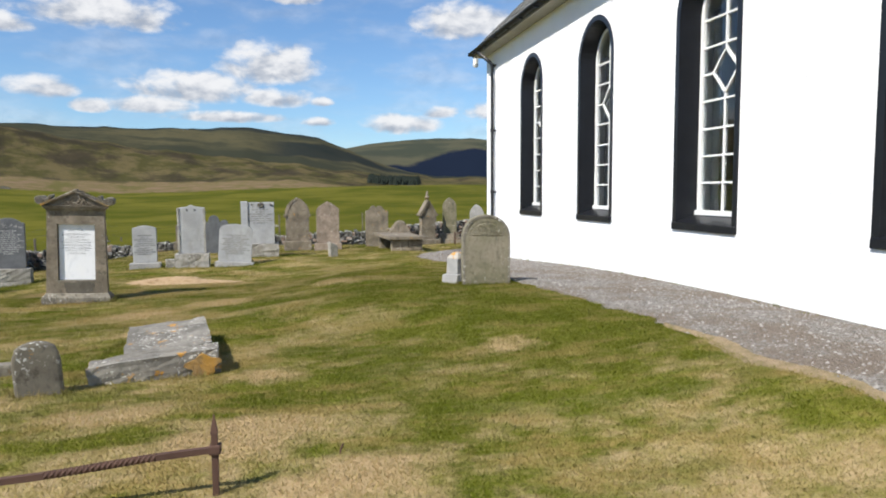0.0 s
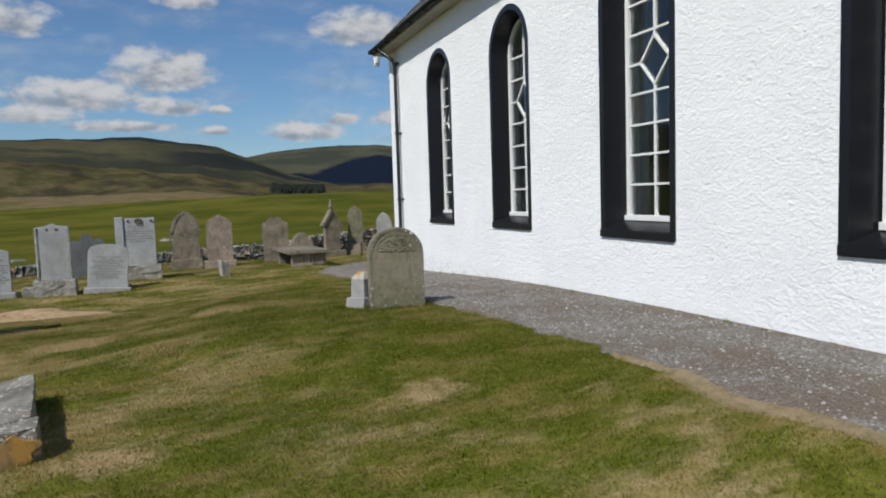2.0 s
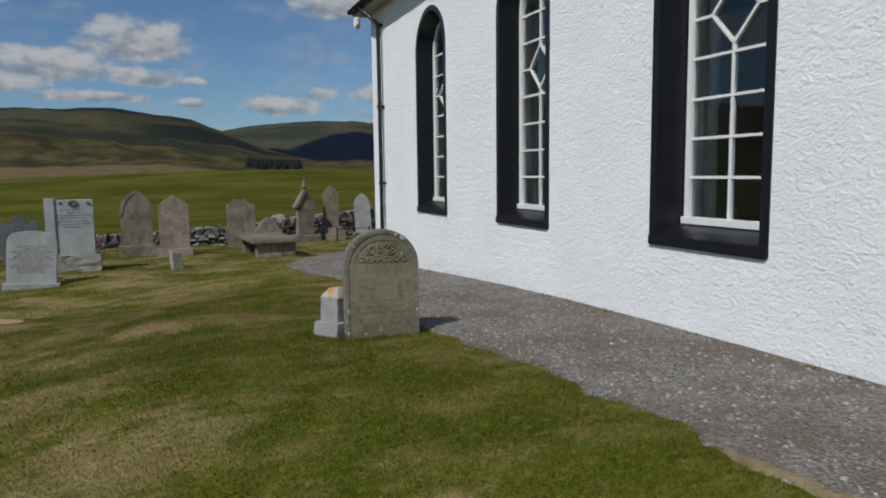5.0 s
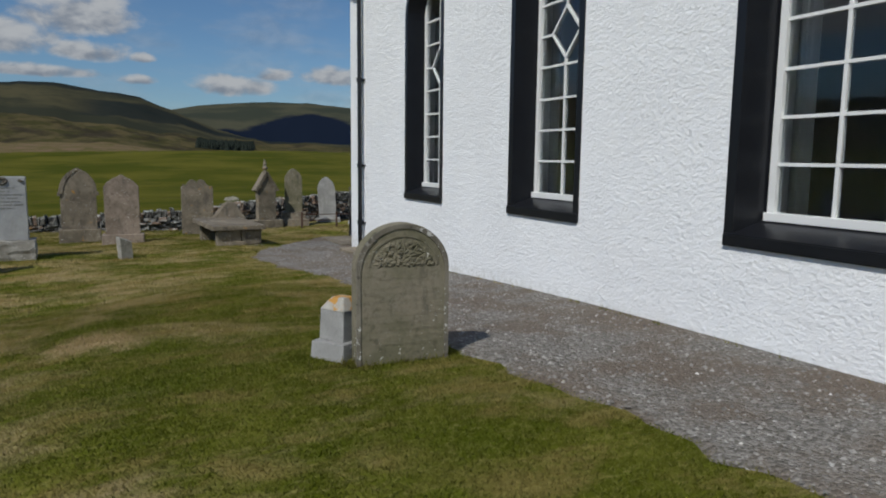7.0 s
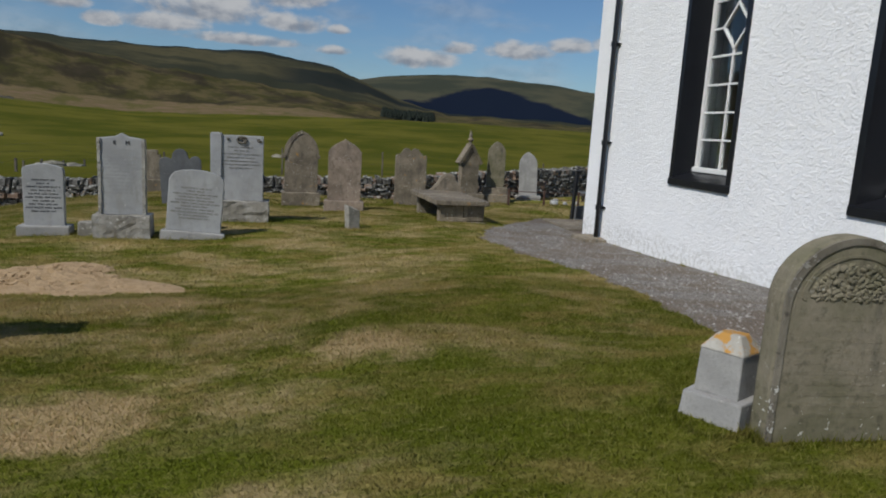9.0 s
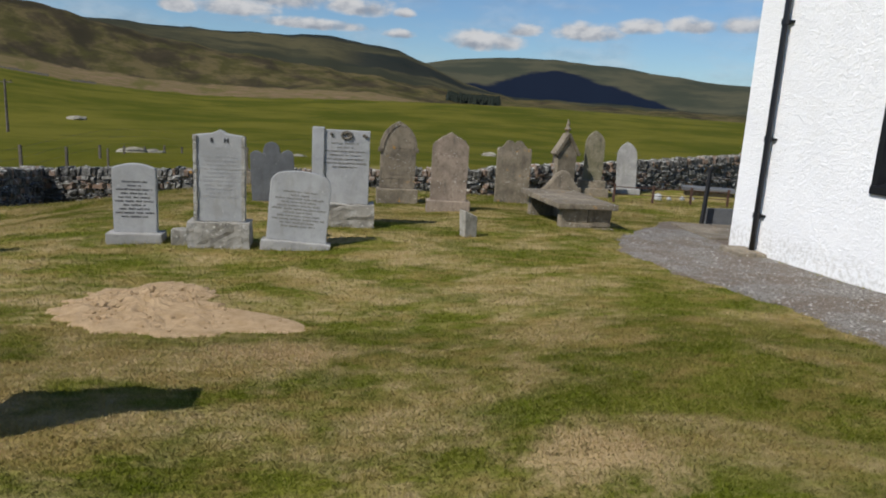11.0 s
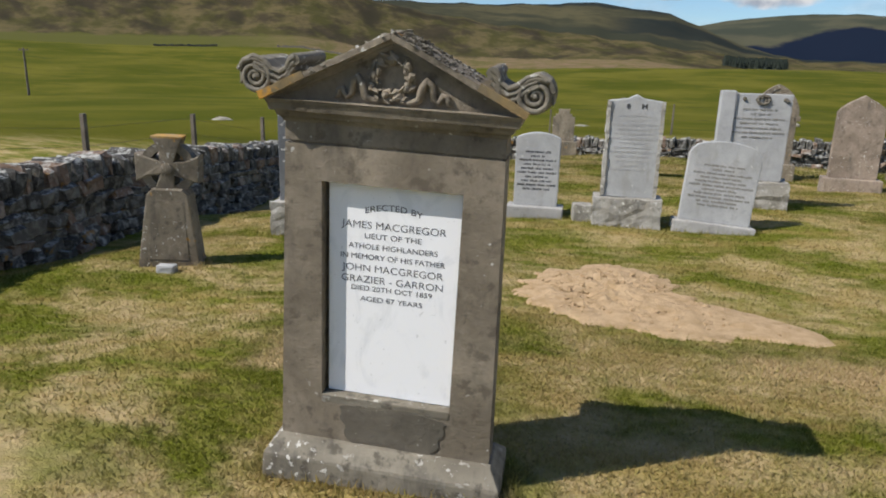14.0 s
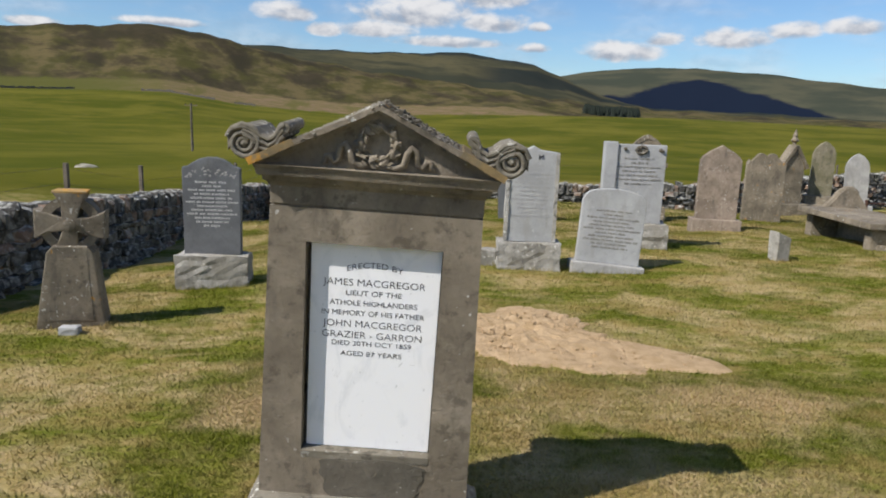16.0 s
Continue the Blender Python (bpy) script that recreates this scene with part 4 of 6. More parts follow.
def headstone(name, x, y, label, kind, w, h, d, mat, base=None, base_mat=None, yaw=0.0, back=0.0, side=0.0, lines=(), ink=None, panel=None, group="gravestones in the churchyard", sink=0.08, soft=0.012, seed=1, z=None):
    """A stone with its plinth and writing; its foot stands in the turf."""
    rng = random.Random(seed)
    ob = thing(name, pose(x, y, gz(x, y) if z is None else z, back, side, yaw), label, "gravestone", group)
    foot = -sink
    if base:
        bw, bd, bh = base
        if base_mat is ROUGHBASE:
            bm = cut_up(boxes((-bw / 2, bw / 2, -bd / 2, bd / 2, -0.12, bh)), 7)
            roughen(bm, 0.020, 11, seed)
            roughen(bm, 0.010, 31, seed + 3)
        else:
            bm = boxes((-bw / 2, bw / 2, -bd / 2, bd / 2, -0.12, bh), bevel=min(0.02, soft * 1.5))
        part("plinth", bm, base_mat or mat, ob)
        foot = bh - 0.003
    pts = [(px, pz + foot) for px, pz in outline(kind, w, h - foot)]
    bm = prism(pts, -d / 2, d / 2, soft)
    roughen(bm, 0.003, 5, seed)
    slab = part("slab", bm, mat, ob)
    if panel:
        bm = prism([(px, pz + foot) for px, pz in outline(kind, w * panel, (h - foot) * (1 - 0.10 * (1 - panel) * 5))][1:-1] if kind != "flat" else [(-w * panel / 2, foot + 0.1), (-w * panel / 2, h - 0.1), (w * panel / 2, h - 0.1), (w * panel / 2, foot + 0.1)], -d / 2 - 0.004, -d / 2 + 0.01, 0.003)
        part("panel", bm, mat, ob)
    if lines:
        part("inscription", lettering(lines, w, -d / 2 - (0.004 if panel else 0.001), rng), ink or CUT, ob, "unreadable lines of cut lettering")["kind"] = "stuff"
    return ob


def script(top, bottom, n, widths, size):
    return [(top - (top - bottom) * k / max(1, n - 1), widths[k % len(widths)], size) for k in range(n)]


VARY = (0.55, 0.3, 0.8, 0.6, 0.72, 0.88, 0.5, 0.7, 0.85, 0.6)
headstone("headstone", -3.42, 17.05, "small pale granite headstone with dark lettering on a low plinth", "segment", 0.52, 1.0, 0.10, WHITE, (0.67, 0.3, 0.13), GREY, yaw=4, lines=script(0.76, 0.32, 10, VARY, 0.026), ink=INK, seed=11)
block = thing("marker_stone", pose(-2.86, 16.98, gz(-2.86, 16.98), 0, 0, 8), "small rough grey granite block between two headstones", "stone")
part("block", roughen(cut_up(boxes((-0.11, 0.11, -0.1, 0.1, -0.06, 0.19), bevel=0.02), 1), 0.012, 14), ROUGHBASE, block)
ob = headstone("headstone", -2.36, 16.95, "tall pale granite headstone with rock-faced edges on a rough plinth", "peak", 0.58, 1.46, 0.15, WHITE, (0.75, 0.38, 0.32), ROUGHBASE, yaw=3, lines=script(1.22, 0.62, 13, VARY, 0.024), ink=PALECUT, seed=12)
part("capital_letter", boxes((-0.1, -0.07, -0.082, -0.07, 1.31, 1.36)), INK, ob)
part("capital_letter", boxes((0.06, 0.075, -0.082, -0.07, 1.31, 1.36), (0.1, 0.115, -0.082, -0.07, 1.31, 1.36), (0.07, 0.105, -0.081, -0.07, 1.33, 1.345)), INK, ob)
rb = random.Random(3)
for s in (-1, 1):
    bm = bmesh.new()
    for k in range(16):
        zz = 0.33 + k * 0.066
        box(bm, s * 0.288 - 0.02, s * 0.288 + 0.02, -0.09 + rb.uniform(-0.01, 0.005), 0.07, zz, zz + 0.068)
    part("rock_edge", roughen(bm, 0.010, 20), ROUGHBASE, ob, "rock-faced stone edging")
headstone("headstone", -4.1, 27.5, "dark sandstone headstone with a stepped top on a plinth", "step", 0.58, 0.45 - gz(-4.1, 27.5), 0.2, SANDSTONE, (0.78, 0.42, 0.5), SANDSTONE, yaw=4, seed=13)
headstone("headstone", -2.33, 21.7, "dark blue-grey slate headstone with a shouldered round top", "shoulder", 0.82, 0.80 - gz(-2.33, 21.7), 0.09, SLATE, yaw=3, side=-3, lines=script(0.75, 0.3, 5, VARY, 0.03), ink=SLATE, seed=14)
ob = headstone("headstone", -1.42, 16.95, "pale granite headstone leaning on a thin plinth, faint lettering", "camber", 0.76, 1.0, 0.10, WHITE, (0.88, 0.28, 0.10), GREY, yaw=3, back=-3, side=4, lines=script(0.72, 0.28, 11, VARY, 0.026), ink=CUT, seed=15)
ob = headstone("headstone", -0.87, 18.35, "large white granite headstone with a side pillar on a rough plinth", "flat", 0.72, 1.40, 0.16, WHITE, (0.90, 0.4, 0.33), ROUGHBASE, yaw=2, lines=script(1.2, 0.86, 7, VARY, 0.026), ink=CUT, seed=16)
part("pillar", boxes((-0.47, -0.30, -0.11, 0.09, 0.33, 1.43), bevel=0.01), WHITE, ob, "square pillar at one edge")
bm = tube([(0.02 + 0.07 * math.cos(a), -0.088, 1.33 + 0.05 * math.sin(a)) for a in np.linspace(0, 2 * math.pi, 9)[:-1]], 0.02, 6, closed=True)
for cx, cz in ((0.27, 1.34), (0.0, 1.35), (0.05, 1.32), (-0.2, 1.34), (-0.39, 1.38), (0.3, 1.32)):
    bmesh.ops.create_icosphere(bm, subdivisions=1, radius=0.026, matrix=Matrix.Translation((cx, -0.085, cz)))
part("carving", roughen(bm, 0.01, 30), CARVING_DARK, ob, "dark carved flowers along the top")["kind"] = "stuff"


def pointed(x, y, label, w, h, mat, yaw, seed, base):
    """A gothic stone whose arch carries a proud moulding."""
    ob = headstone("headstone", x, y, label, "gothic", w, h, 0.14, mat, base, mat, yaw=yaw, seed=seed, lines=script(h - 0.55, base[2] + 0.2, 8, VARY, 0.028), ink=mat)
    line = [(px, pz + base[2] - 0.003) for px, pz in outline("gothic", w, h - base[2] + 0.003)][1:-1]
    mid = [(px * 0.84, pz - 0.05) for px, pz in line]
    part("hood_moulding", ribbon([(px * 1.05, pz + 0.02) for px, pz in line], mid, -0.085, 0.02), mat, ob)
    for s in (-1, 1):
        part("corbel", boxes((s * w * 0.52 - 0.035, s * w * 0.52 + 0.035, -0.1, 0.04, line[0][1] - 0.08, line[0][1] + 0.01), bevel=0.012), mat, ob)
    return ob


pointed(0.09, 22.6, "brown sandstone headstone with pointed hooded arch on a plinth", 0.74, 1.68, SANDSTONE, 2, 17, (0.86, 0.4, 0.30))
headstone("headstone", 0.97, 20.75, "pinkish weathered sandstone headstone with ogee top on a plinth", "ogee", 0.67, 1.45, 0.13, PINKISH, (0.81, 0.38, 0.2), PINKISH, yaw=-3, lines=script(1.05, 0.4, 8, VARY, 0.028), ink=PINKISH, seed=18)
ob = thing("broken_post", pose(0.96, 17.9, gz(0.96, 17.9), 3, -4, 20), "broken grey square stone stump in the grass", "stone")
bm = taper(0.19, 0.17, 0.21, 0.18, -0.06, 0.40, 0.015)
for v in bm.verts:
    if v.co.z > 0.2:
        v.co.z -= 0.45 * (v.co.x + 0.1)
part("stump", roughen(cut_up(bm, 1), 0.012, 9, 3), ROUGHBASE, ob)
headstone("headstone", 2.77, 23.6, "brown sandstone headstone with scalloped scroll top", "scallop", 0.78, 1.40, 0.12, SANDSTONE, yaw=-3, seed=19, lines=script(1.0, 0.3, 9, VARY, 0.03), ink=SANDSTONE)
ob = headstone("headstone", 5.7, 29.6, "tall gabled sandstone headstone with a carved finial", "gable", 0.68, 1.98, 0.26, SANDSTONE, (1.1, 0.5, 0.35), SANDSTONE, yaw=12, seed=20)
bm = bmesh.new()
for s in (-1, 1):
    bar(bm, (s * 0.41, 1.38), (0, 2.03), 0.09, -0.18, 0.18)
part("coping", bm, SANDSTONE, ob)
part("finial", tube([(0, 0, 1.96), (0, 0, 2.11), (0, 0, 2.16), (0, 0, 2.2), (0, 0, 2.26), (0, 0, 2.33), (0, 0, 2.5)], [0.07, 0.05, 0.1, 0.1, 0.05, 0.06, 0.012], 10), SANDSTONE, ob, "carved stone finial")
ob = headstone("headstone", 6.84, 30.2, "dark pointed sandstone headstone on a stepped plinth", "gothic", 0.62, 2.12, 0.16, GREENISH, (0.86, 0.5, 0.52), SANDSTONE, yaw=-8, seed=21)
part("step", boxes((-0.52, 0.52, -0.36, 0.36, -0.1, 0.27), bevel=0.015), SANDSTONE, ob)
headstone("headstone", 8.5, 31.4, "pale blue-grey leaning granite headstone with pointed top", "gothic", 0.68, 1.78, 0.12, GREY, (0.95, 0.4, 0.15), GREY, yaw=-12, side=-3, seed=22)
K = headstone("headstone", -5.87, 15.95, "dark slate headstone with pale lettering on a rock-faced plinth", "lobed", 0.62, 1.38, 0.09, SLATE, (0.78, 0.32, 0.31), ROUGHBASE, yaw=9, lines=script(1.1, 0.62, 12, VARY, 0.024), ink=PALE, seed=23, z=gz(-5.87, 15.95) + 0.055)
bm = bmesh.new()
rk_ = random.Random(6)
for k in range(46):
    cx = rk_.uniform(-0.27, 0.27)
    cz = 1.16 + 0.10 * (1 - (cx / 0.28) ** 2) * rk_.uniform(0.2, 1) + rk_.uniform(-0.02, 0.02)
    bmesh.ops.create_icosphere(bm, subdivisions=1, radius=rk_.uniform(0.006, 0.012), matrix=Matrix.Translation((cx, -0.046, cz)) @ Matrix.Diagonal((1.3, 0.35, 1, 1)))
part("carving", bm, GREY, K, "pale carved sprigs of flowers")["kind"] = "stuff"

# headstone with carved foliage beside the path
hs = headstone("headstone", 2.58, 9.14, "round-topped algae-stained sandstone headstone with carved foliage, beside the path", "round", 0.67, 0.962, 0.13, GREENISH, yaw=-4, seed=24, lines=script(0.58, 0.12, 10, VARY, 0.022), ink=GREENISH, soft=0.022)
ring = [(x, z - 0.08) for x, z in outline("round", 0.67, 1.042)]
part("rim", ribbon([(x * 0.985, z - 0.004 if z > 0 else z) for x, z in ring], [(x * 0.90, z - 0.034 if z > 0 else z) for x, z in ring], -0.073, 0.0), LICHENED, hs, "worn raised rim with dark and white lichen")
bm = bmesh.new()
rl = random.Random(8)
for k in range(200):
    a = rl.uniform(0.02, math.pi - 0.02)
    r = 0.205 * math.sqrt(rl.random())
    cx, cz = r * math.cos(a) * 1.0, 0.675 + r * math.sin(a) * 0.80
    m = Matrix.Translation((cx, -0.064, cz)) @ Euler((rl.uniform(-0.4, 0.4), rl.uniform(0, 6), rl.uniform(-0.4, 0.4))).to_matrix().to_4x4() @ Matrix.Diagonal((1.5, 0.7, 0.75, 1))
    bmesh.ops.create_icosphere(bm, subdivisions=1, radius=rl.uniform(0.010, 0.019), matrix=m)
part("carved_foliage", bm, GREENISH, hs, "leafy relief carved in the arch", smooth=True)
recess = [(-0.235, 0.67)] + [(-0.235 * math.cos(math.pi * k / 16), 0.67 + 0.2 * math.sin(math.pi * k / 16)) for k in range(17)]
part("carving_rim", ribbon([(x * 1.08, z + 0.012) for x, z in recess[1:]], [(x, z) for x, z in recess[1:]], -0.071, 0.0), GREENISH, hs)
stub = thing("footstone", pose(2.245, 9.42, gz(2.19, 9.38), 0, 1.5, 31), "small pale capped stone pedestal against a headstone", "gravestone", "gravestones in the churchyard")
part("plinth", roughen(cut_up(taper(0.34, 0.32, 0.32, 0.30, -0.08, 0.12, 0.012), 1), 0.008, 14), GREY, stub)
part("shaft", taper(0.235, 0.225, 0.225, 0.215, 0.118, 0.34, 0.010), GREY, stub)
part("cap", taper(0.24, 0.23, 0.11, 0.11, 0.338, 0.425, 0.012), stone_mat("lichened_cap", (0.48, 0.46, 0.41), (0.36, 0.34, 0.29), orange=0.9, lichen=0.5), stub, "cap spotted with orange lichen")

# small stones, ledger and iron rail near the start
ss = headstone("headstone", -1.95, 5.72, "small worn greenish headstone with rounded top", "camber", 0.33, 0.42, 0.09, LICHENED, yaw=14, side=-3, seed=25, soft=0.025)
kerb = thing("grave_kerb", pose(-2.62, 6.4, gz(-2.62, 6.4), 0, 0, 8), "low worn stone kerb sunk in the turf", "kerb")
part("kerb", roughen(cut_up(boxes((-0.5, 0.42, -0.09, 0.09, -0.1, 0.09), bevel=0.02), 1), 0.01, 9), LICHENED, kerb)
led = thing("ledger_tomb", pose(-1.27, 6.72, gz(-1.2, 6.72), 1.5, -4, 10), "grey ledger slab on a rough block with orange lichen", "tomb")
bm = cut_up(boxes((-0.52, 0.50, -0.72, -0.46, -0.12, 0.20)), 9)
part("end_block", roughen(roughen(bm, 0.016, 5, 2), 0.013, 21, 5), LEDGER, led, "rough end block with orange lichen")
bm = cut_up(boxes((-0.26, 0.47, -0.47, 0.72, 0.08, 0.20)), 9)
part("slab", roughen(roughen(bm, 0.014, 4, 4), 0.013, 19, 1), LEDGER, led)
part("support", roughen(cut_up(boxes((-0.22, 0.42, -0.46, 0.66, -0.12, 0.09)), 2), 0.015, 6, 5), LEDGER, led)
bm = prism([(0.36 + (0.125 + 0.03 * math.sin(3 * a) + 0.02 * math.sin(7 * a)) * math.cos(a), 0.07 + (0.095 + 0.02 * math.sin(5 * a)) * math.sin(a)) for a in [2 * math.pi * k / 28 for k in range(28)]], -0.742, -0.70)
part("lichen_crust", roughen(bm, 0.006, 18), stone_mat("lichen_crust", (0.45, 0.24, 0.04), (0.30, 0.20, 0.09), grain=45, bump=0.9, orange=0.5), led, "patch of orange lichen")

rail = thing("grave_railing", pose(-0.405, 3.40, gz(-0.42, 3.4), 0, 0, 0), "rusty wrought-iron grave railing with a twisted bar and pointed post", "railing")
part("post", taper(0.032, 0.032, 0.03, 0.03, -0.15, 0.31, 0.003), RUST, rail)
part("finial", taper(0.036, 0.036, 0.006, 0.006, 0.308, 0.40, 0.002), RUST, rail)
part("stop", roughen(boxes((-0.026, 0.03, -0.028, 0.028, 0.205, 0.25), bevel=0.006), 0.003), RUST, rail)
bm = bmesh.new()
rows_ = []
N = 150
for k in range(N + 1):
    s = k / N
    x = -0.02 - 1.35 * s
    turn = radians(1800) * min(1, max(0, (s - 0.18) / 0.36))
    z = 0.225 - 0.075 * s + 0.004 * math.sin(9 * s)
    rows_.append([bm.verts.new((x, 0.016 * math.cos(turn + q) * 1.3 - 0.06 * s, z + 0.016 * math.sin(turn + q) * 1.3)) for q in (0.785, 2.356, 3.927, 5.498)])
for a, b in zip(rows_, rows_[1:]):
    for j in range(4):
        bm.faces.new((a[j], a[(j + 1) % 4], b[(j + 1) % 4], b[j]))
bm.faces.new(rows_[0])
bm.faces.new(rows_[-1][::-1])
part("twisted_bar", bm, RUST, rail, "rusty bar, twisted in the middle")
part("post", taper(0.032, 0.032, 0.03, 0.03, -0.15, 0.36, 0.003, x=-1.38, y=-0.06), RUST, rail)
part("twig", tube([(0.62, 0.35, -0.02), (0.625, 0.36, 0.03), (0.64, 0.36, 0.07)], 0.005, 6), RUST, rail)

# table tomb with its own scrolled headstone behind
tab = thing("table_tomb", pose(3.0, 19.95, gz(3.0, 19.8), 0, 0.5, 5), "weathered sandstone table tomb with a thick slab on end blocks", "tomb")
bm = cut_up(boxes((-0.56, 0.50, -1.06, 0.97, 0.335, 0.43), bevel=0.02), 3)
part("slab", roughen(bm, 0.008, 5, 6), SANDSTONE, tab, "thick pinkish-grey table slab")
for x0, x1, z0, z1, out in ((-0.36, 0.10, -0.5, 0.10, 0.0), (0.11, 0.47, -0.5, 0.02, 0.07), (-0.34, 0.02, 0.10, 0.335, -0.02), (0.03, 0.44, 0.03, 0.335, -0.03)):
    part("end_stone", roughen(cut_up(boxes((x0, x1, -0.98 - out, -0.72, z0, z1), bevel=0.02), 2), 0.014, 7, 7 + x0), SANDSTONE, tab)
part("end_block", roughen(boxes((-0.42, 0.42, 0.7, 0.9, -0.15, 0.345), bevel=0.02), 0.01, 6, 8), SANDSTONE, tab)
part("leg", roughen(boxes((-0.45, -0.33, -0.96, -0.8, -0.15, 0.345), bevel=0.015), 0.008, 6, 9), SANDSTONE, tab)
# added inside the open side to block light, so the hollow reads dark
part("shade_slab", roughen(boxes((0.02, 0.10, -0.6, 0.75, -0.3, 0.335), bevel=0.015), 0.008, 6, 9), SANDSTONE, tab)
sc = thing("headstone", pose(3.12, 20.95, gz(3.12, 20.95), 0, 0, 2), "low sandstone headstone with a scrolled swan-neck top", "gravestone", "gravestones in the churchyard")
crown = [(-0.40, 0.46), (-0.28, 0.54), (-0.16, 0.68), (-0.08, 0.80), (0.02, 0.86), (0.12, 0.85), (0.2, 0.79), (0.3, 0.66), (0.40, 0.52)]
part("slab", prism([(-0.40, -0.1)] + crown + [(0.40, -0.1)], -0.09, 0.09, 0.015), SANDSTONE, sc)
part("scroll", tube([(x, -0.03, z) for x, z in crown[:7]] + [(0.21, -0.03, 0.71), (0.14, -0.03, 0.68), (0.1, -0.03, 0.73)], 0.042, 8), SANDSTONE, sc, smooth=True)

# low rail, gate post, flat slab and odd stones behind the church
post = thing("gate_post", pose(5.98, 20.75, gz(5.98, 20.75), 0, 3, 20), "dark iron gate post with a small cap", "post")
part("post", taper(0.065, 0.065, 0.06, 0.06, -0.2, 1.08, 0.006), IRON, post)
part("cap", boxes((-0.05, 0.05, -0.05, 0.05, 1.075, 1.12), bevel=0.01), IRON, post)
# plain dark panel on edge by the gate post, not a planter
bx = thing("edge_panel", pose(6.55, 20.95, gz(6.55, 20.95), 0, 0, 0), "dark grey slab standing on edge behind the post", "slab")
part("slab", boxes((-0.42, 0.5, -0.04, 0.04, -0.1, 0.36), bevel=0.01), SLATE, bx)
st = thing("doorstep", pose(6.2, 19.4, gz(6.2, 19.4) - 0.02, 0, 0, 0), "worn stone paving slab at the church corner", "slab")
part("slab", roughen(boxes((-1.1, 1.5, -0.7, 0.8, -0.1, 0.07), bevel=0.015), 0.006), SANDSTONE, st)
fr = thing("low_rail", pose(6.1, 26.0, gz(6.1, 26.0)), "low thin iron grave rail on short posts", "railing")
for k in range(4):
    part("post", taper(0.06, 0.06, 0.05, 0.05, -0.15 - 0.04 * k, 0.5 - 0.02 * k, 0.005, x=1.15 * k, y=0.12 * k), RUST, fr)
part("rail", tube([(0, 0, 0.42), (3.45, 0.36, 0.36)], 0.014, 6), RUST, fr)
part("rail", tube([(0, 0, 0.22), (3.45, 0.36, 0.16)], 0.011, 6), RUST, fr)
fs = thing("flat_slab", pose(11.6, 31.5, gz(11.6, 31.5), 0, 0, -20), "dark flat gravestone lying on low supports", "gravestone")
part("slab", boxes((-0.9, 0.9, -0.45, 0.45, 0.16, 0.28), bevel=0.015), SLATE, fs)
part("support", boxes((-0.8, 0.8, -0.3, 0.3, -0.15, 0.162)), SANDSTONE, fs)
for k, (x, y, s) in enumerate(((8.9, 29.6, 0.17), (9.35, 29.7, 0.09), (9.9, 29.9, 0.1), (10.3, 30.0, 0.08))):
    bm = bmesh.new()
    bmesh.ops.create_icosphere(bm, subdivisions=2, radius=s)
    rk = thing("loose_stone", pose(x, y, gz(x, y) + s * 0.4, 0, 0, 40 * k), "pale loose stone lying in the grass", "stone", "loose stones")
    part("stone", roughen(bm, s * 0.4, 4, k), WHITE, rk)


# ---- celtic cross ----
cross = thing("celtic_cross", pose(-6.43, 14.25, gz(-6.43, 14.25), 0, 2, 22), "squat sandstone Celtic cross with pierced ring and orange-lichened top", "gravestone", "gravestones in the churchyard")
bm = prism([(-0.275, -0.1), (-0.275, 0.0), (-0.185, 0.66), (-0.13, 0.72), (0.13, 0.72), (0.185, 0.66), (0.275, 0.0), (0.275, -0.1)], -0.13, 0.13, 0.015)
part("shaft", roughen(bm, 0.008, 9), SANDSTONE, cross)
bm = prism([(-0.18, 0.06), (-0.135, 0.62), (0.135, 0.62), (0.18, 0.06)], -0.134, -0.12, 0.004)
part("panel", bm, SANDSTONE, cross)
C = 0.90
order = []
for q in range(4):
    ca, sa_ = math.cos(q * math.pi / 2), math.sin(q * math.pi / 2)
    reach = 0.275 if q != 2 else 0.24
    for a, b in ((0.125, reach), (-0.125, reach), (-0.065, 0.16), (-0.062, 0.062)):
        order.append((a * ca - b * sa_, C + a * sa_ + b * ca))
bm = roughen(prism(order, -0.10, 0.10, 0.014), 0.012, 8)
part("cross_head", bm, SANDSTONE, cross)
circle = [2 * math.pi * k / 48 for k in range(49)]
part("ring", ribbon([(0.240 * math.cos(a), C + 0.240 * math.sin(a)) for a in circle], [(0.165 * math.cos(a), C + 0.165 * math.sin(a)) for a in circle], -0.08, 0.08), SANDSTONE, cross)
part("boss", tube([(0, -0.07, C), (0, -0.12, C), (0, -0.125, C)], [0.06, 0.05, 0.02], 16), SANDSTONE, cross)
part("lichen_cap", roughen(cut_up(boxes((-0.13, 0.13, -0.1, 0.1, C + 0.266, C + 0.287), bevel=0.006), 1), 0.006, 20), stone_mat("orange_lichen", (0.42, 0.26, 0.07), (0.30, 0.22, 0.12), orange=0.9), cross, "crust of orange lichen")
pot = thing("loose_stone", pose(-6.30, 13.98, gz(-6.30, 13.98), 0, 0, 10), "small pale stone at the foot of the cross", "stone", "loose stones")
part("stone", roughen(cut_up(boxes((-0.08, 0.08, -0.05, 0.05, -0.03, 0.07), bevel=0.02), 1), 0.008, 16), WHITE, pot)


# ---- the large pedimented monument ----
mon = thing("pedimented_monument", pose(-3.237, 11.282, -0.161, 3.2, 2.2, 4.3), "brown sandstone pedimented monument with scrolled ends and a white marble tablet", "monument")
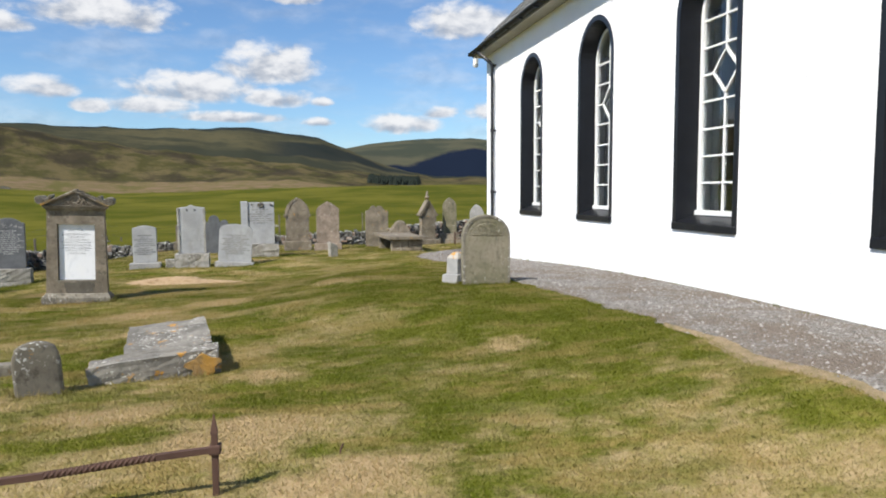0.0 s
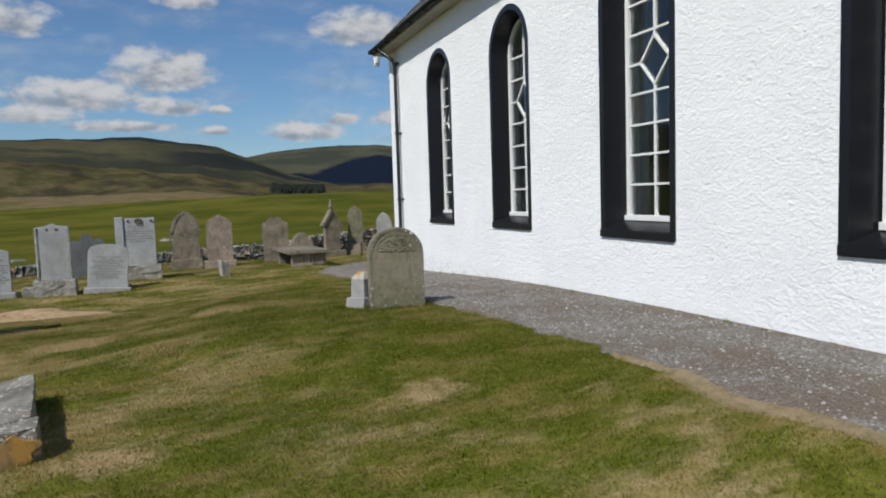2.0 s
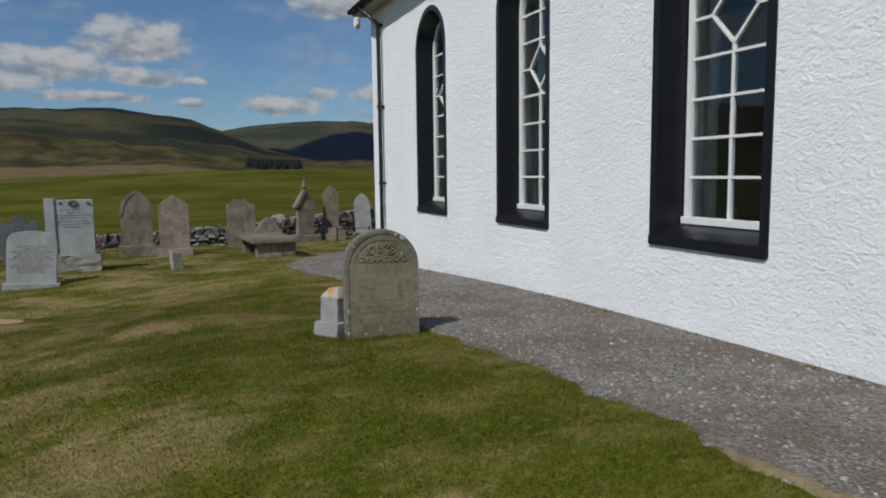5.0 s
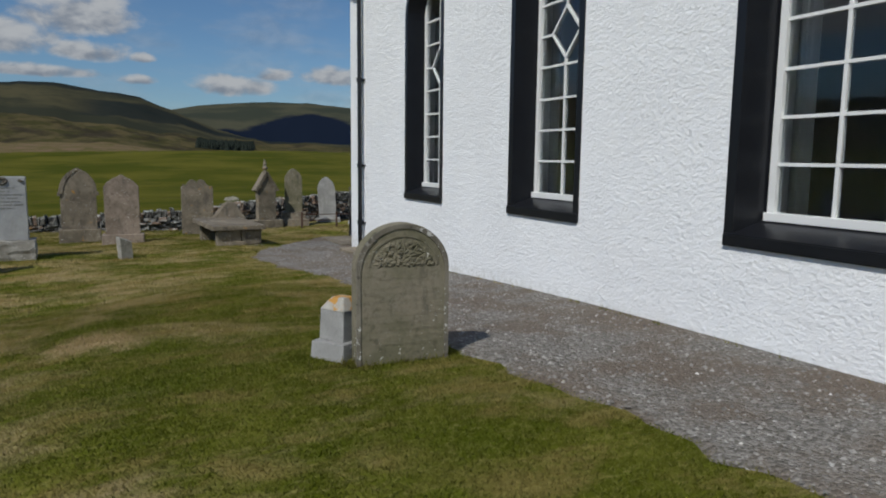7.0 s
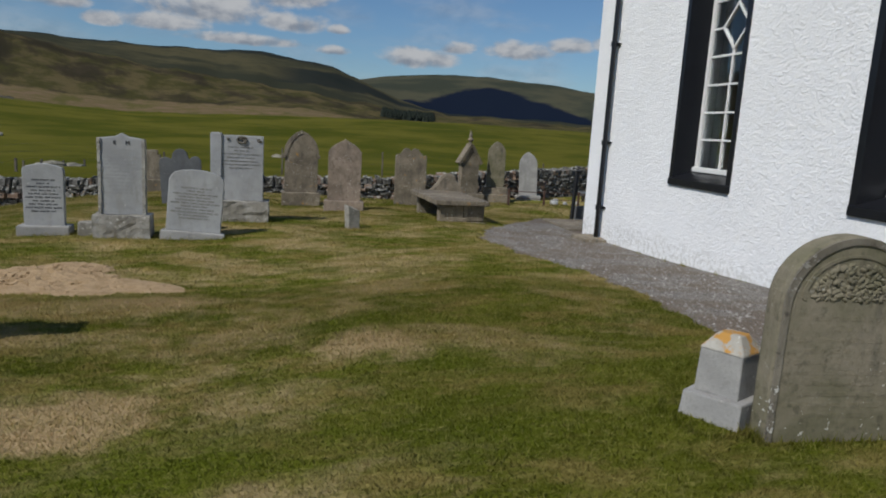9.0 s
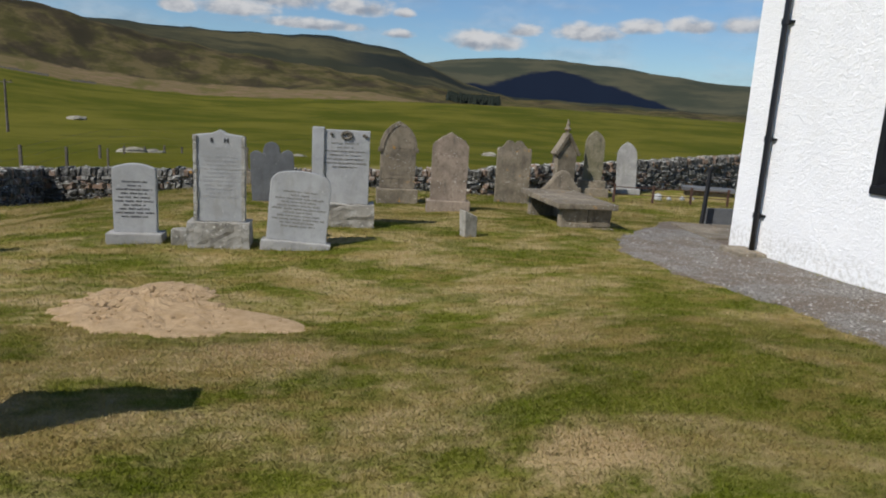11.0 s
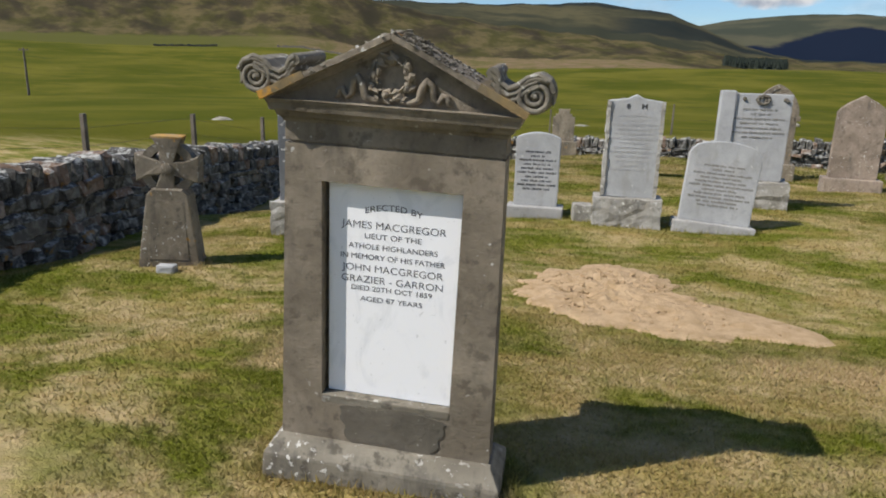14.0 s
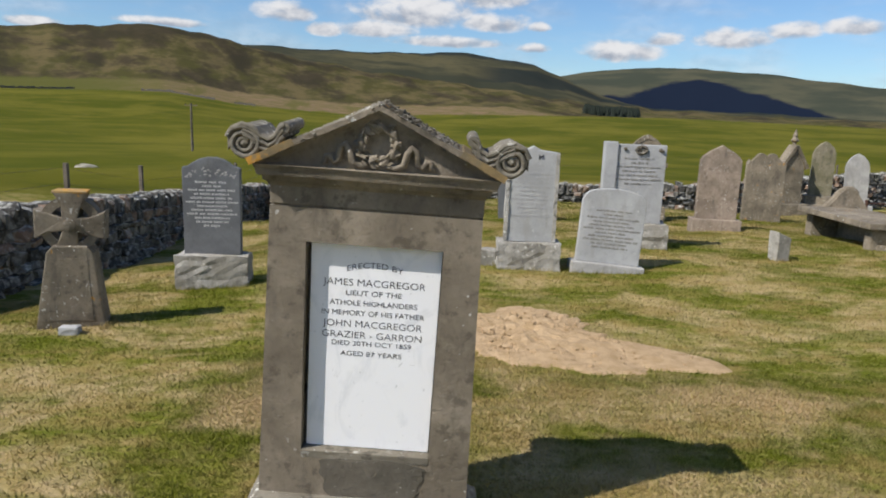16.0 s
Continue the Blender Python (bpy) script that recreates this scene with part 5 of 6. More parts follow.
# plinth with sloped shoulders
bm = bmesh.new()
taper(0.956, 0.31, 0.94, 0.30, -0.14, 0.105, 0.012, bm, y=-0.032)
taper(0.938, 0.298, 0.85, 0.18, 0.103, 0.160, 0.005, bm, y=-0.032)
part("plinth", roughen(cut_up(bm, 2), 0.004, 12), LICHENED, mon, "lichen-spotted plinth")
# die, narrowing upwards, framed round the recess
DW, DF, DB, FOOTW = 0.385, -0.10, 0.035, 0.417
RX, RZ0, RZ1 = 0.252, 0.349, 1.200
DEPTH = DB - DF
for s in (-1, 1):
    part("pilaster", prism([(s * RX, 0.155), (s * FOOTW, 0.155), (s * DW, 1.327), (s * RX, 1.327)], DF, DB), MONUMENT, mon)
part("lower_block", boxes((-RX, RX, DF, DB, 0.155, RZ0)), MONUMENT, mon)
part("lintel", boxes((-RX, RX, DF, DB, RZ1, 1.327)), MONUMENT, mon)
part("back_slab", boxes((-RX - 0.001, RX + 0.001, DF + 0.07, DB - 0.002, RZ0 - 0.01, RZ1 + 0.01)), MONUMENT, mon)
worn = [(0.031 + (0.196 + 0.012 * math.sin(3 * a) + 0.006 * math.sin(11 * a)) * max(-1, min(1, 1.25 * math.cos(a))), 0.245 + (0.083 + 0.008 * math.sin(5 * a + 1)) * max(-1, min(1, 1.3 * math.sin(a)))) for a in [2 * math.pi * k / 60 for k in range(60)]]
part("dark_panel", prism(worn, DF - 0.004, DF + 0.01), CARVING_DARK, mon, "sooty, flaking blank panel")
bm = bmesh.new()
box(bm, -RX, RX, DF - 0.002, DF + 0.07, RZ0 - 0.026, RZ0 + 0.008, 0.004)
part("ledge", roughen(cut_up(bm, 3), 0.004, 25), LICHENED, mon, "chipped lower edge of the recess")
tablet = part("tablet", boxes((-0.238, 0.249, DF + 0.040, DF + 0.072, RZ0 + 0.010, RZ1 - 0.004), bevel=0.002), MARBLE, mon, "white veined marble tablet")
# groove below the frieze
part("groove", boxes((-DW + 0.012, DW - 0.012, DF + 0.012, DB - 0.012, 1.320, 1.342)), MONUMENT, mon)
part("frieze", boxes((-DW, DW, DF, DB, 1.335, 1.402), bevel=0.003), MONUMENT, mon)
for z0, z1, o in ((1.400, 1.412, 0.008), (1.412, 1.418, 0.013), (1.418, 1.440, 0.024), (1.440, 1.466, 0.043), (1.466, 1.481, 0.050)):
    bm = taper(2 * (DW + o) - 0.012, DEPTH + 2.4 * o - 0.012, 2 * (DW + o), DEPTH + 2.4 * o, z0, z1, 0.002, y=(DF + DB) / 2)
    part("cornice_moulding", roughen(cut_up(bm, 2), 0.002, 30), MONUMENT, mon)
# pediment
PZ, PA = 1.478, 1.697
HW = DW + 0.045
part("tympanum", prism([(-HW + 0.02, PZ), (0, PA - 0.03), (HW - 0.02, PZ)], -0.118, 0.055, 0.0), MONUMENT, mon, "triangular pediment")
for s in (-1, 1):
    bm = bmesh.new()
    bar(bm, (s * HW, PZ + 0.016), (0, PA + 0.004), 0.019, -0.168, 0.095)
    bar(bm, (s * HW * 0.98, PZ + 0.004), (0, PA - 0.013), 0.012, -0.150, 0.09)
    bar(bm, (s * HW * 0.95, PZ + 0.001), (0, PA - 0.026), 0.014, -0.134, 0.085)
    bmesh.ops.subdivide_edges(bm, edges=[e for e in bm.edges if e.calc_length() > 0.1], cuts=7, use_grid_fill=True)
    part("raking_cornice", roughen(bm, 0.004, 24, s), MONUMENT, mon, "sloping moulded coping")
    bm = bmesh.new()
    rq = random.Random(31 + s)
    for k in range(330):
        f, y = rq.uniform(0.0, 0.70), rq.uniform(-0.165, 0.09)
        m = Matrix.Translation((s * HW * f, y, PA + 0.017 - (PA - PZ) * f)) @ Euler((0, s * 0.49, rq.uniform(0, 3))).to_matrix().to_4x4() @ Matrix.Diagonal((1.5, 1.0, 0.35, 1))
        bmesh.ops.create_icosphere(bm, subdivisions=1, radius=rq.uniform(0.005, 0.012), matrix=m)
    part("lichen", bm, LICHENED, mon, "flaky grey lichen crust")["kind"] = "stuff"
# scrolls at the ends
VF, VB = -0.155, 0.10
for s in (-1, 1):
    cx, cz, R = s * 0.464, 1.546, 0.060
    bm = tube([(cx, VF + 0.014, cz), (cx, VB, cz)], R * 0.90, 28)
    sp = []
    for k in range(64):
        a = k / 63 * 2.4 * 2 * math.pi
        r = R * (1 - 0.84 * (k / 63) ** 0.9)
        sp.append((cx + s * r * math.sin(a + 2.4), VF + 0.006, cz - r * math.cos(a + 2.4)))
    tube(sp, [0.0115 - 0.0055 * k / 63 for k in range(64)], 8, bm)
    bmesh.ops.create_icosphere(bm, subdivisions=2, radius=0.013, matrix=Matrix.Translation((cx, VF + 0.01, cz)))
    for y in (0.0, 0.035, 0.07):
        tube([(cx + R * 0.93 * math.cos(2 * math.pi * k / 24), y, cz + R * 0.93 * math.sin(2 * math.pi * k / 24)) for k in range(24)], 0.006, 6, bm, closed=True)
    part("volute", roughen(bm, 0.002, 26, s), LICHENED, mon, "spiral scroll end", smooth=True)
    # strands swept from the volute down and up again to a second, smaller roll
    path = [(0.058, 0.018), (0.040, 0.050), (0.005, 0.066), (-0.030, 0.056), (-0.058, 0.030), (-0.085, 0.020), (-0.110, 0.034), (-0.124, 0.062), (-0.140, 0.074)]
    bm = bmesh.new()
    for drop, rad in ((0.0, 0.0095), (0.021, 0.0085), (0.040, 0.008)):
        tube([(cx + s * x, VF + 0.004, cz + z - drop * (1 if x < 0 else 0.9)) for x, z in path[(0 if drop == 0 else 2):]], rad, 8, bm)
    top = [(cx + s * x, cz + z) for x, z in path]
    ribbon(top, [(x, z - 0.045) for x, z in top], VF + 0.012, VB - 0.01, bm)
    tube([(cx - s * 0.137, VF, cz + 0.062), (cx - s * 0.137, VB - 0.01, cz + 0.062)], 0.021, 14, bm)
    part("scroll_band", roughen(bm, 0.002, 20, s), LICHENED, mon, "swept scroll with lichen", smooth=False)
    bm = bmesh.new()
    bar(bm, (s * 0.448, 1.486), (s * 0.29, 1.566), 0.026, -0.172, VB - 0.02)
    part("scroll_base", roughen(cut_up(bm, 2), 0.003, 30), SCROLL_LICHEN, mon, "orange-lichened scroll foot")
# wreath and ribbons in the tympanum
bm = bmesh.new()
rw = random.Random(4)
for k in range(84):
    a = 2 * math.pi * k / 84 + rw.uniform(-0.05, 0.05)
    r = 0.061 + rw.uniform(-0.017, 0.020)
    m = Matrix.Translation((r * math.cos(a), -0.126 - rw.uniform(0, 0.014), 1.572 + r * math.sin(a))) @ Euler((rw.uniform(-0.5, 0.5), -a + rw.uniform(-0.9, 0.9), 0)).to_matrix().to_4x4() @ Matrix.Diagonal((0.7, 0.8, 1.8, 1))
    bmesh.ops.create_icosphere(bm, subdivisions=1, radius=rw.uniform(0.006, 0.0115), matrix=m)
for a in (40, 85, 130, 175, 5, 250, 290):
    bmesh.ops.create_icosphere(bm, subdivisions=2, radius=0.015, matrix=Matrix.Translation((0.062 * math.cos(radians(a)), -0.134, 1.572 + 0.062 * math.sin(radians(a)))) @ Matrix.Diagonal((1, 0.7, 1, 1)))
part("wreath", roughen(bm, 0.006, 60), MONUMENT, mon, "carved leafy wreath")["kind"] = "stuff"
for s in (-1, 1):
    pts = [(s * 0.02, -0.124, 1.502), (s * 0.06, -0.127, 1.494), (s * 0.09, -0.129, 1.505), (s * 0.100, -0.130, 1.545), (s * 0.116, -0.130, 1.568), (s * 0.133, -0.128, 1.555), (s * 0.138, -0.126, 1.512), (s * 0.155, -0.125, 1.500), (s * 0.170, -0.126, 1.525), (s * 0.183, -0.125, 1.520), (s * 0.186, -0.124, 1.500), (s * 0.2, -0.122, 1.494)]
    part("ribbon", tube(pts, [0.008, 0.012, 0.013, 0.014, 0.013, 0.012, 0.012, 0.011, 0.012, 0.011, 0.009, 0.004], 8), MONUMENT, mon, "carved trailing ribbon", smooth=True)

# lettering of the tablet
FACE, TOPZ = DF + 0.0402, 1.194


def letters(words, down, width, height, bow=0.0, thick=0.0006, slim=0.0):
    """One line of raised lead letters, fitted to a width and a capital height."""
    cu = bpy.data.curves.new("letters", "FONT")
    cu.body, cu.align_x, cu.size, cu.extrude, cu.offset = words, "CENTER", 1.0, 0.02, slim
    tmp = new("letters", cu)
    bpy.context.view_layer.update()
    lm = bpy.data.meshes.new_from_object(tmp.evaluated_get(bpy.context.evaluated_depsgraph_get()))
    bpy.data.objects.remove(tmp)
    co = np.empty(len(lm.vertices) * 3)
    lm.vertices.foreach_get("co", co)
    co = co.reshape(-1, 3)
    w, h = np.ptp(co[:, 0]), 0.70
    mid = 0.5 * (co[:, 0].max() + co[:, 0].min())
    x = (co[:, 0] - mid) / w * width
    z = co[:, 1] / h * height - bow * (x / (width / 2)) ** 2
    out = np.column_stack((x + 0.002, FACE - (co[:, 2] / 0.02 + 1) * thick, TOPZ - down + z))
    lm.vertices.foreach_set("co", out.ravel())
    lm.name = "inscription_line"
    lm.materials.clear()
    lm.materials.append(INK)
    lm.update()
    ob = new("inscription_line", lm)
    ob.parent = tablet
    ob["label"] = "dark lead lettering"
    return ob


for words, down, width, height, bow in (("ERECTED BY", 0.088, 0.21, 0.022, 0.018), ("JAMES MACGREGOR", 0.161, 0.385, 0.027, 0), ("LIEUT OF THE", 0.1985, 0.21, 0.020, 0), ("ATHOLE HIGHLANDERS", 0.2385, 0.331, 0.020, 0),
                                        ("IN MEMORY OF HIS FATHER", 0.2785, 0.39, 0.020, 0), ("JOHN MACGREGOR", 0.326, 0.378, 0.027, 0), ("GRAZIER - GARRON", 0.370, 0.381, 0.027, 0), ("DIED 20TH OCT 1859", 0.401, 0.305, 0.019, 0), ("AGED 87 YEARS", 0.443, 0.236, 0.019, 0)):
    letters(words, down, width, height, bow, slim=-0.010 if height > 0.024 else -0.004)


# ---- sandy mole-hill of soil ----
def blob_radius(a):
    n = Vector((math.cos(a), math.sin(a), 0))
    tail = 0.84 * max(0.0, math.cos(a + 0.40)) ** 26 + 0.32 * max(0.0, math.cos(a + 0.98)) ** 8 + 0.14 * max(0.0, math.cos(a - 1.62)) ** 24
    tail += -0.26 * max(0.0, math.cos(a - 0.15)) ** 8 - 0.10 * max(0.0, math.cos(a - 2.9)) ** 4 + 0.10 * max(0.0, math.cos(a - 1.55)) ** 60
    return 0.78 + tail + 0.12 * noise.noise(n * 2.2) + 0.13 * noise.noise(n * 6.0) + 0.09 * noise.noise(n * 17.0)


SAND_A = np.linspace(-math.pi, math.pi, 361)
SAND_R = np.array([blob_radius(a) for a in SAND_A])
bm = bmesh.new()
centre = (-2.45, 14.24)
cv = bm.verts.new((centre[0], centre[1], gz(*centre) + 0.10))
prev = None
loops = []
for ring in range(1, 25):
    s = ring / 24
    row = []
    for k in range(130):
        a = 2 * math.pi * k / 130
        r = s * blob_radius(a)
        x, y = centre[0] + r * math.cos(a), centre[1] + r * math.sin(a)
        lump = 0.03 * noise.noise((x * 5, y * 5, 0)) + 0.025 * noise.noise((x * 14, y * 14, 3))
        row.append(bm.verts.new((x, y, gz(x, y) + 0.035 * (1 - s ** 2) + lump * (1 - s ** 4) + (0.012 if ring < 24 else -0.02))))
    loops.append(row)
for k in range(130):
    bm.faces.new((cv, loops[0][k], loops[0][(k + 1) % 130]))
for a, b in zip(loops, loops[1:]):
    for k in range(130):
        bm.faces.new((a[k], b[k], b[(k + 1) % 130], a[(k + 1) % 130]))
rc = random.Random(21)
for k in range(520):
    a, r = rc.uniform(0, 6.283), math.sqrt(rc.random()) * 0.84
    x, y = centre[0] + r * blob_radius(a) * math.cos(a), centre[1] + r * blob_radius(a) * math.sin(a)
    s = 0.005 + 0.016 * rc.random() ** 3
    bmesh.ops.create_icosphere(bm, subdivisions=1, radius=s, matrix=Matrix.Translation((x, y, gz(x, y) + 0.035 * max(0, 1 - r * r) + 0.012)) @ Matrix.Diagonal((1.2, 1, 0.7, 1)))
tagged(part("bare_sand", bm, SAND, smooth=True), "low heap of bare sandy soil in the turf", "soil", kind="stuff")


# ---- dry-stone boundary walls ----
def stone_mesh(seed):
    """One field stone about a unit across."""
    bm = bmesh.new()
    box(bm, -0.5, 0.5, -0.5, 0.5, -0.5, 0.5)
    bmesh.ops.bevel(bm, geom=bm.edges[:], offset=0.13, segments=1, affect="EDGES")
    r = random.Random(seed)
    for v in bm.verts:
        v.co += Vector((r.uniform(-1, 1), r.uniform(-1, 1), r.uniform(-1, 1))) * 0.085
    me = bpy.data.meshes.new("stone")
    bm.to_mesh(me)
    bm.free()
    me.materials.append(FIELDSTONE)
    return me


STONES = [stone_mesh(40 + k) for k in range(14)]
SV = []
for me in STONES:
    co = np.empty(len(me.vertices) * 3)
    me.vertices.foreach_get("co", co)
    SV.append((co.reshape(-1, 3), [tuple(p.vertices) for p in me.polygons]))


def drystone(name, line, tops, label, stretch, seed):
    """A wall along a line of points; the stones of one stretch are pieces, the rest one mesh."""
    rng = random.Random(seed)
    pts = [Vector((x, y, 0)) for x, y in line]
    bm = bmesh.new()
    length = [0.0]
    for a, b in zip(pts, pts[1:]):
        length.append(length[-1] + (b - a).length)

    def at(s):
        k = max(i for i in range(len(pts) - 1) if length[i] <= s or i == 0)
        f = (s - length[k]) / (length[k + 1] - length[k])
        p = pts[k].lerp(pts[k + 1], f)
        return p, (pts[k + 1] - pts[k]).normalized(), tops[k] + (tops[k + 1] - tops[k]) * f

    # hearting inside
    n = int(length[-1] / 0.5)
    rows = []
    for k in range(n + 1):
        p, d, top = at(length[-1] * k / n)
        side = Vector((-d.y, d.x, 0))
        g = gz(p.x, p.y)
        rows.append([bm.verts.new((p + side * w) + Vector((0, 0, z))) for w, z in ((-0.2, g - 0.3), (-0.16, top - 0.26), (0.16, top - 0.26), (0.2, g - 0.3))])
    for a, b in zip(rows, rows[1:]):
        for j in range(3):
            bm.faces.new((a[j], a[j + 1], b[j + 1], b[j]))
    bm.faces.new(rows[0])
    bm.faces.new(rows[-1][::-1])
    bmesh.ops.recalc_face_normals(bm, faces=bm.faces[:])
    wall = tagged(part(name, bm, CARVING_DARK), label, "stone wall", kind="structure")
    places = []
    lowest = 1e9
    z_rel = 0.0
    course = 0
    height = max(t - gz(*p) for t, p in zip(tops, line))
    while z_rel < height - 0.2:
        ch = rng.uniform(0.07, 0.19)
        s = rng.uniform(0, 0.2)
        while s < length[-1] - 0.05:
            w = rng.uniform(0.12, 0.46) * (1 if ch < 0.13 else 0.85)
            p, d, top = at(min(s + w / 2, length[-1]))
            z = top - 0.22 - z_rel - ch / 2
            if z > gz(p.x, p.y) - 0.12:
                places.append((s, p, d, z, w * 1.0, rng.uniform(0.40, 0.58), ch * rng.uniform(0.85, 1.12), rng.uniform(-9, 9), rng.uniform(-8, 8)))
            s += w
        z_rel += ch * 0.97
        course += 1
    s = 0.0
    while s < length[-1] - 0.03:
        w = rng.uniform(0.07, 0.19)
        p, d, top = at(min(s + w / 2, length[-1]))
        h = rng.uniform(0.2, 0.32)
        places.append((s, p, d, top - 0.25 + h / 2, w * 1.05, rng.uniform(0.36, 0.5), h, rng.uniform(-10, 10), rng.uniform(-8, 8)))
        s += w
    near = [q for q in places if stretch[0] <= q[0] <= stretch[1]][:290]
    chosen = {id(q) for q in near}
    vs, fs = [], []
    for q in places:
        s, p, d, z, w, dep, h, tilt, turn = q
        m = Matrix.Translation((p.x, p.y, z)) @ Euler((0, radians(tilt), math.atan2(d.y, d.x) + radians(turn))).to_matrix().to_4x4() @ Matrix.Diagonal((w, dep, h, 1))
        pick = rng.randrange(len(STONES))
        if id(q) in chosen:
            ob = new("stone", STONES[pick])
            ob.parent = wall
            ob.matrix_basis = m
        else:
            co, polys = SV[pick]
            mm = np.array(m)
            base = sum(len(v) for v in vs)
            vs.append(co @ mm[:3, :3].T + mm[:3, 3])
            fs += [tuple(base + i for i in f) for f in polys]
    if vs:
        me = bpy.data.meshes.new("stonework")
        me.from_pydata(np.vstack(vs).tolist(), [], fs)
        me.materials.append(FIELDSTONE)
        ob = new("stonework", me)
        ob.parent = wall
        tagged(ob, "rough grey field stones laid dry", kind="stuff")
    return wall


# ---- far things: fence, poles, boulders, plantation ----
fence = thing("wire_fence", pose(-12.5, 10, 0), "sagging post-and-wire fence beyond the wall", "fence")
fy = [4.7 + 3.4 * k for k in range(14)]
for k, y in enumerate(fy):
    z = gz(-12.5, 10 + y - 5)
    bm = taper(0.10, 0.10, 0.09, 0.09, z - 0.3, 0.16 - 0.062 * (5 + y - 23.3) + 0.05 * math.sin(k * 2.2), 0.01, x=0.1 * math.sin(k * 5), y=y - 5)
    part("post", bm, WOODPOST, fence)
for h in (0.5, 0.85, 1.2):
    part("wire", tube([(0, y - 5, gz(-12.5, 5 + y) + h) for y in fy], 0.004, 4), IRON, fence)
nf = thing("wire_fence", pose(-10, 34.5, 0), "post-and-wire fence in the field behind the wall", "fence")
for k in range(7):
    x = 4.6 * k
    z = gz(-10 + x, 34.5 + 0.35 * x)
    part("post", taper(0.07, 0.07, 0.06, 0.06, z - 0.3, z + 1.2 + 0.08 * math.sin(k * 3.1), 0.01, x=x, y=0.35 * x), WOODPOST, nf)
for h in (0.6, 1.1):
    part("wire", tube([(2.6 * k, 0.91 * k, gz(-10 + 2.6 * k, 34.5 + 0.91 * k) + h) for k in range(12)], 0.004, 4), IRON, nf)


def field_dyke(az0, az1, r0, r1, seed):
    """A far dry-stone dyke along the top of the pasture, sagging and broken."""
    bm, rng = bmesh.new(), random.Random(seed)
    rows = []
    for k in range(41):
        a, r = radians(az0 + (az1 - az0) * k / 40), r0 + (r1 - r0) * k / 40
        x, y = r * math.sin(a), 8 + r * math.cos(a)
        z, h = gz(x, y), 0.9 * rng.uniform(0.5, 1.1)
        ux, uy = math.sin(a), math.cos(a)
        rows.append([bm.verts.new((x + w * ux, y + w * uy, z + q)) for w, q in ((-0.45, -0.4), (-0.25, h), (0.25, h), (0.45, -0.4))])
    for a, b in zip(rows, rows[1:]):
        for j in range(3):
            bm.faces.new((a[j], a[j + 1], b[j + 1], b[j]))
    bmesh.ops.recalc_face_normals(bm, faces=bm.faces[:])
    tagged(part("field_dyke", bm, CARVING_DARK), "dark tumbled dry-stone dyke along the upper pasture", "stone wall", "far dykes", kind="structure")


field_dyke(-37.5, -33.0, 300, 306, 1)
field_dyke(-28.6, -23.4, 306, 300, 2)
field_dyke(-22.0, -20.4, 302, 301, 3)


def pole(x, y, h):
    ob = thing("telegraph_pole", pose(x, y, gz(x, y)), "slim grey wooden telegraph pole standing in the pasture", "pole", "telegraph poles")
    part("pole", tube([(0, 0, -0.5), (0, 0, h)], [0.15, 0.1], 8), WOODPOST, ob)
    part("crossarm", boxes((-0.7, 0.7, -0.05, 0.05, h - 0.3, h - 0.2)), WOODPOST, ob)
    for s in (-0.6, 0.6):
        part("insulator", tube([(s, 0, h - 0.2), (s, 0, h - 0.05)], 0.04, 6), IRON, ob)


pole(-36.2, 81.3, 1.95 - gz(-36.2, 81.3))
pole(-73.9, 78.9, 2.2 - gz(-73.9, 78.9))

for k, (x, y, s) in enumerate(((-13.2, 47.0, 0.5), (-12.3, 47.4, 0.4), (-10.0, 49.5, 0.35), (-15.4, 56.5, 0.45), (12, 80, 0.7), (-3, 95, 0.7), (-45, 120, 1.1), (-30, 52, 0.5), (-6, 62, 0.5))):
    bm = bmesh.new()
    bmesh.ops.create_icosphere(bm, subdivisions=3, radius=1.0)
    roughen(bm, 0.35, 1.3, k * 3.0)
    for v in bm.verts:
        v.co = Vector((v.co.x * s * 1.6, v.co.y * s, v.co.z * s * 0.5))
    rk = thing("boulder", pose(x, y, gz(x, y), 0, 0, 25 * k), "pale grey boulder half sunk in the pasture", "boulder", "boulders in the pasture")
    part("boulder", bm, stone_mat("boulder_stone", (0.30, 0.28, 0.22), (0.17, 0.155, 0.12), grain=6, lichen=0.5) if k == 0 else bpy.data.materials["boulder_stone"], rk)

# plantation: a dark block of far conifers
vs, fs = [], []
rp = random.Random(9)
for k in range(520):
    az, r = radians(rp.uniform(6.2, 10.4)), rp.uniform(560, 640)
    x, y = r * math.sin(az), 8 + r * math.cos(az)
    z, h, w = gz(x, y), rp.uniform(5.0, 6.5), rp.uniform(1.6, 2.6)
    for lo, hi, ww in ((0.05, 0.55, 1.0), (0.35, 0.8, 0.7), (0.6, 1.0, 0.45)):
        b = len(vs)
        vs += [(x + w * ww * math.cos(2 * math.pi * j / 7) * rp.uniform(0.75, 1.2), y + w * ww * math.sin(2 * math.pi * j / 7), z + h * lo) for j in range(7)] + [(x, y, z + h * hi)]
        fs += [(b + j, b + (j + 1) % 7, b + 7) for j in range(7)]
me = bpy.data.meshes.new("plantation")
me.from_pydata(vs, [], fs)
me.materials.append(CONIFER)
tagged(new("plantation", me), "dark far block of planted conifers below the hills", "woods", kind="stuff")

# ---- grass blades, pebbles ----
rg = np.random.default_rng(7)


def in_gravel(x, y):
    return (x > path_edge(y) + 0.03) & (y < 21.5) & (x < 9.0)


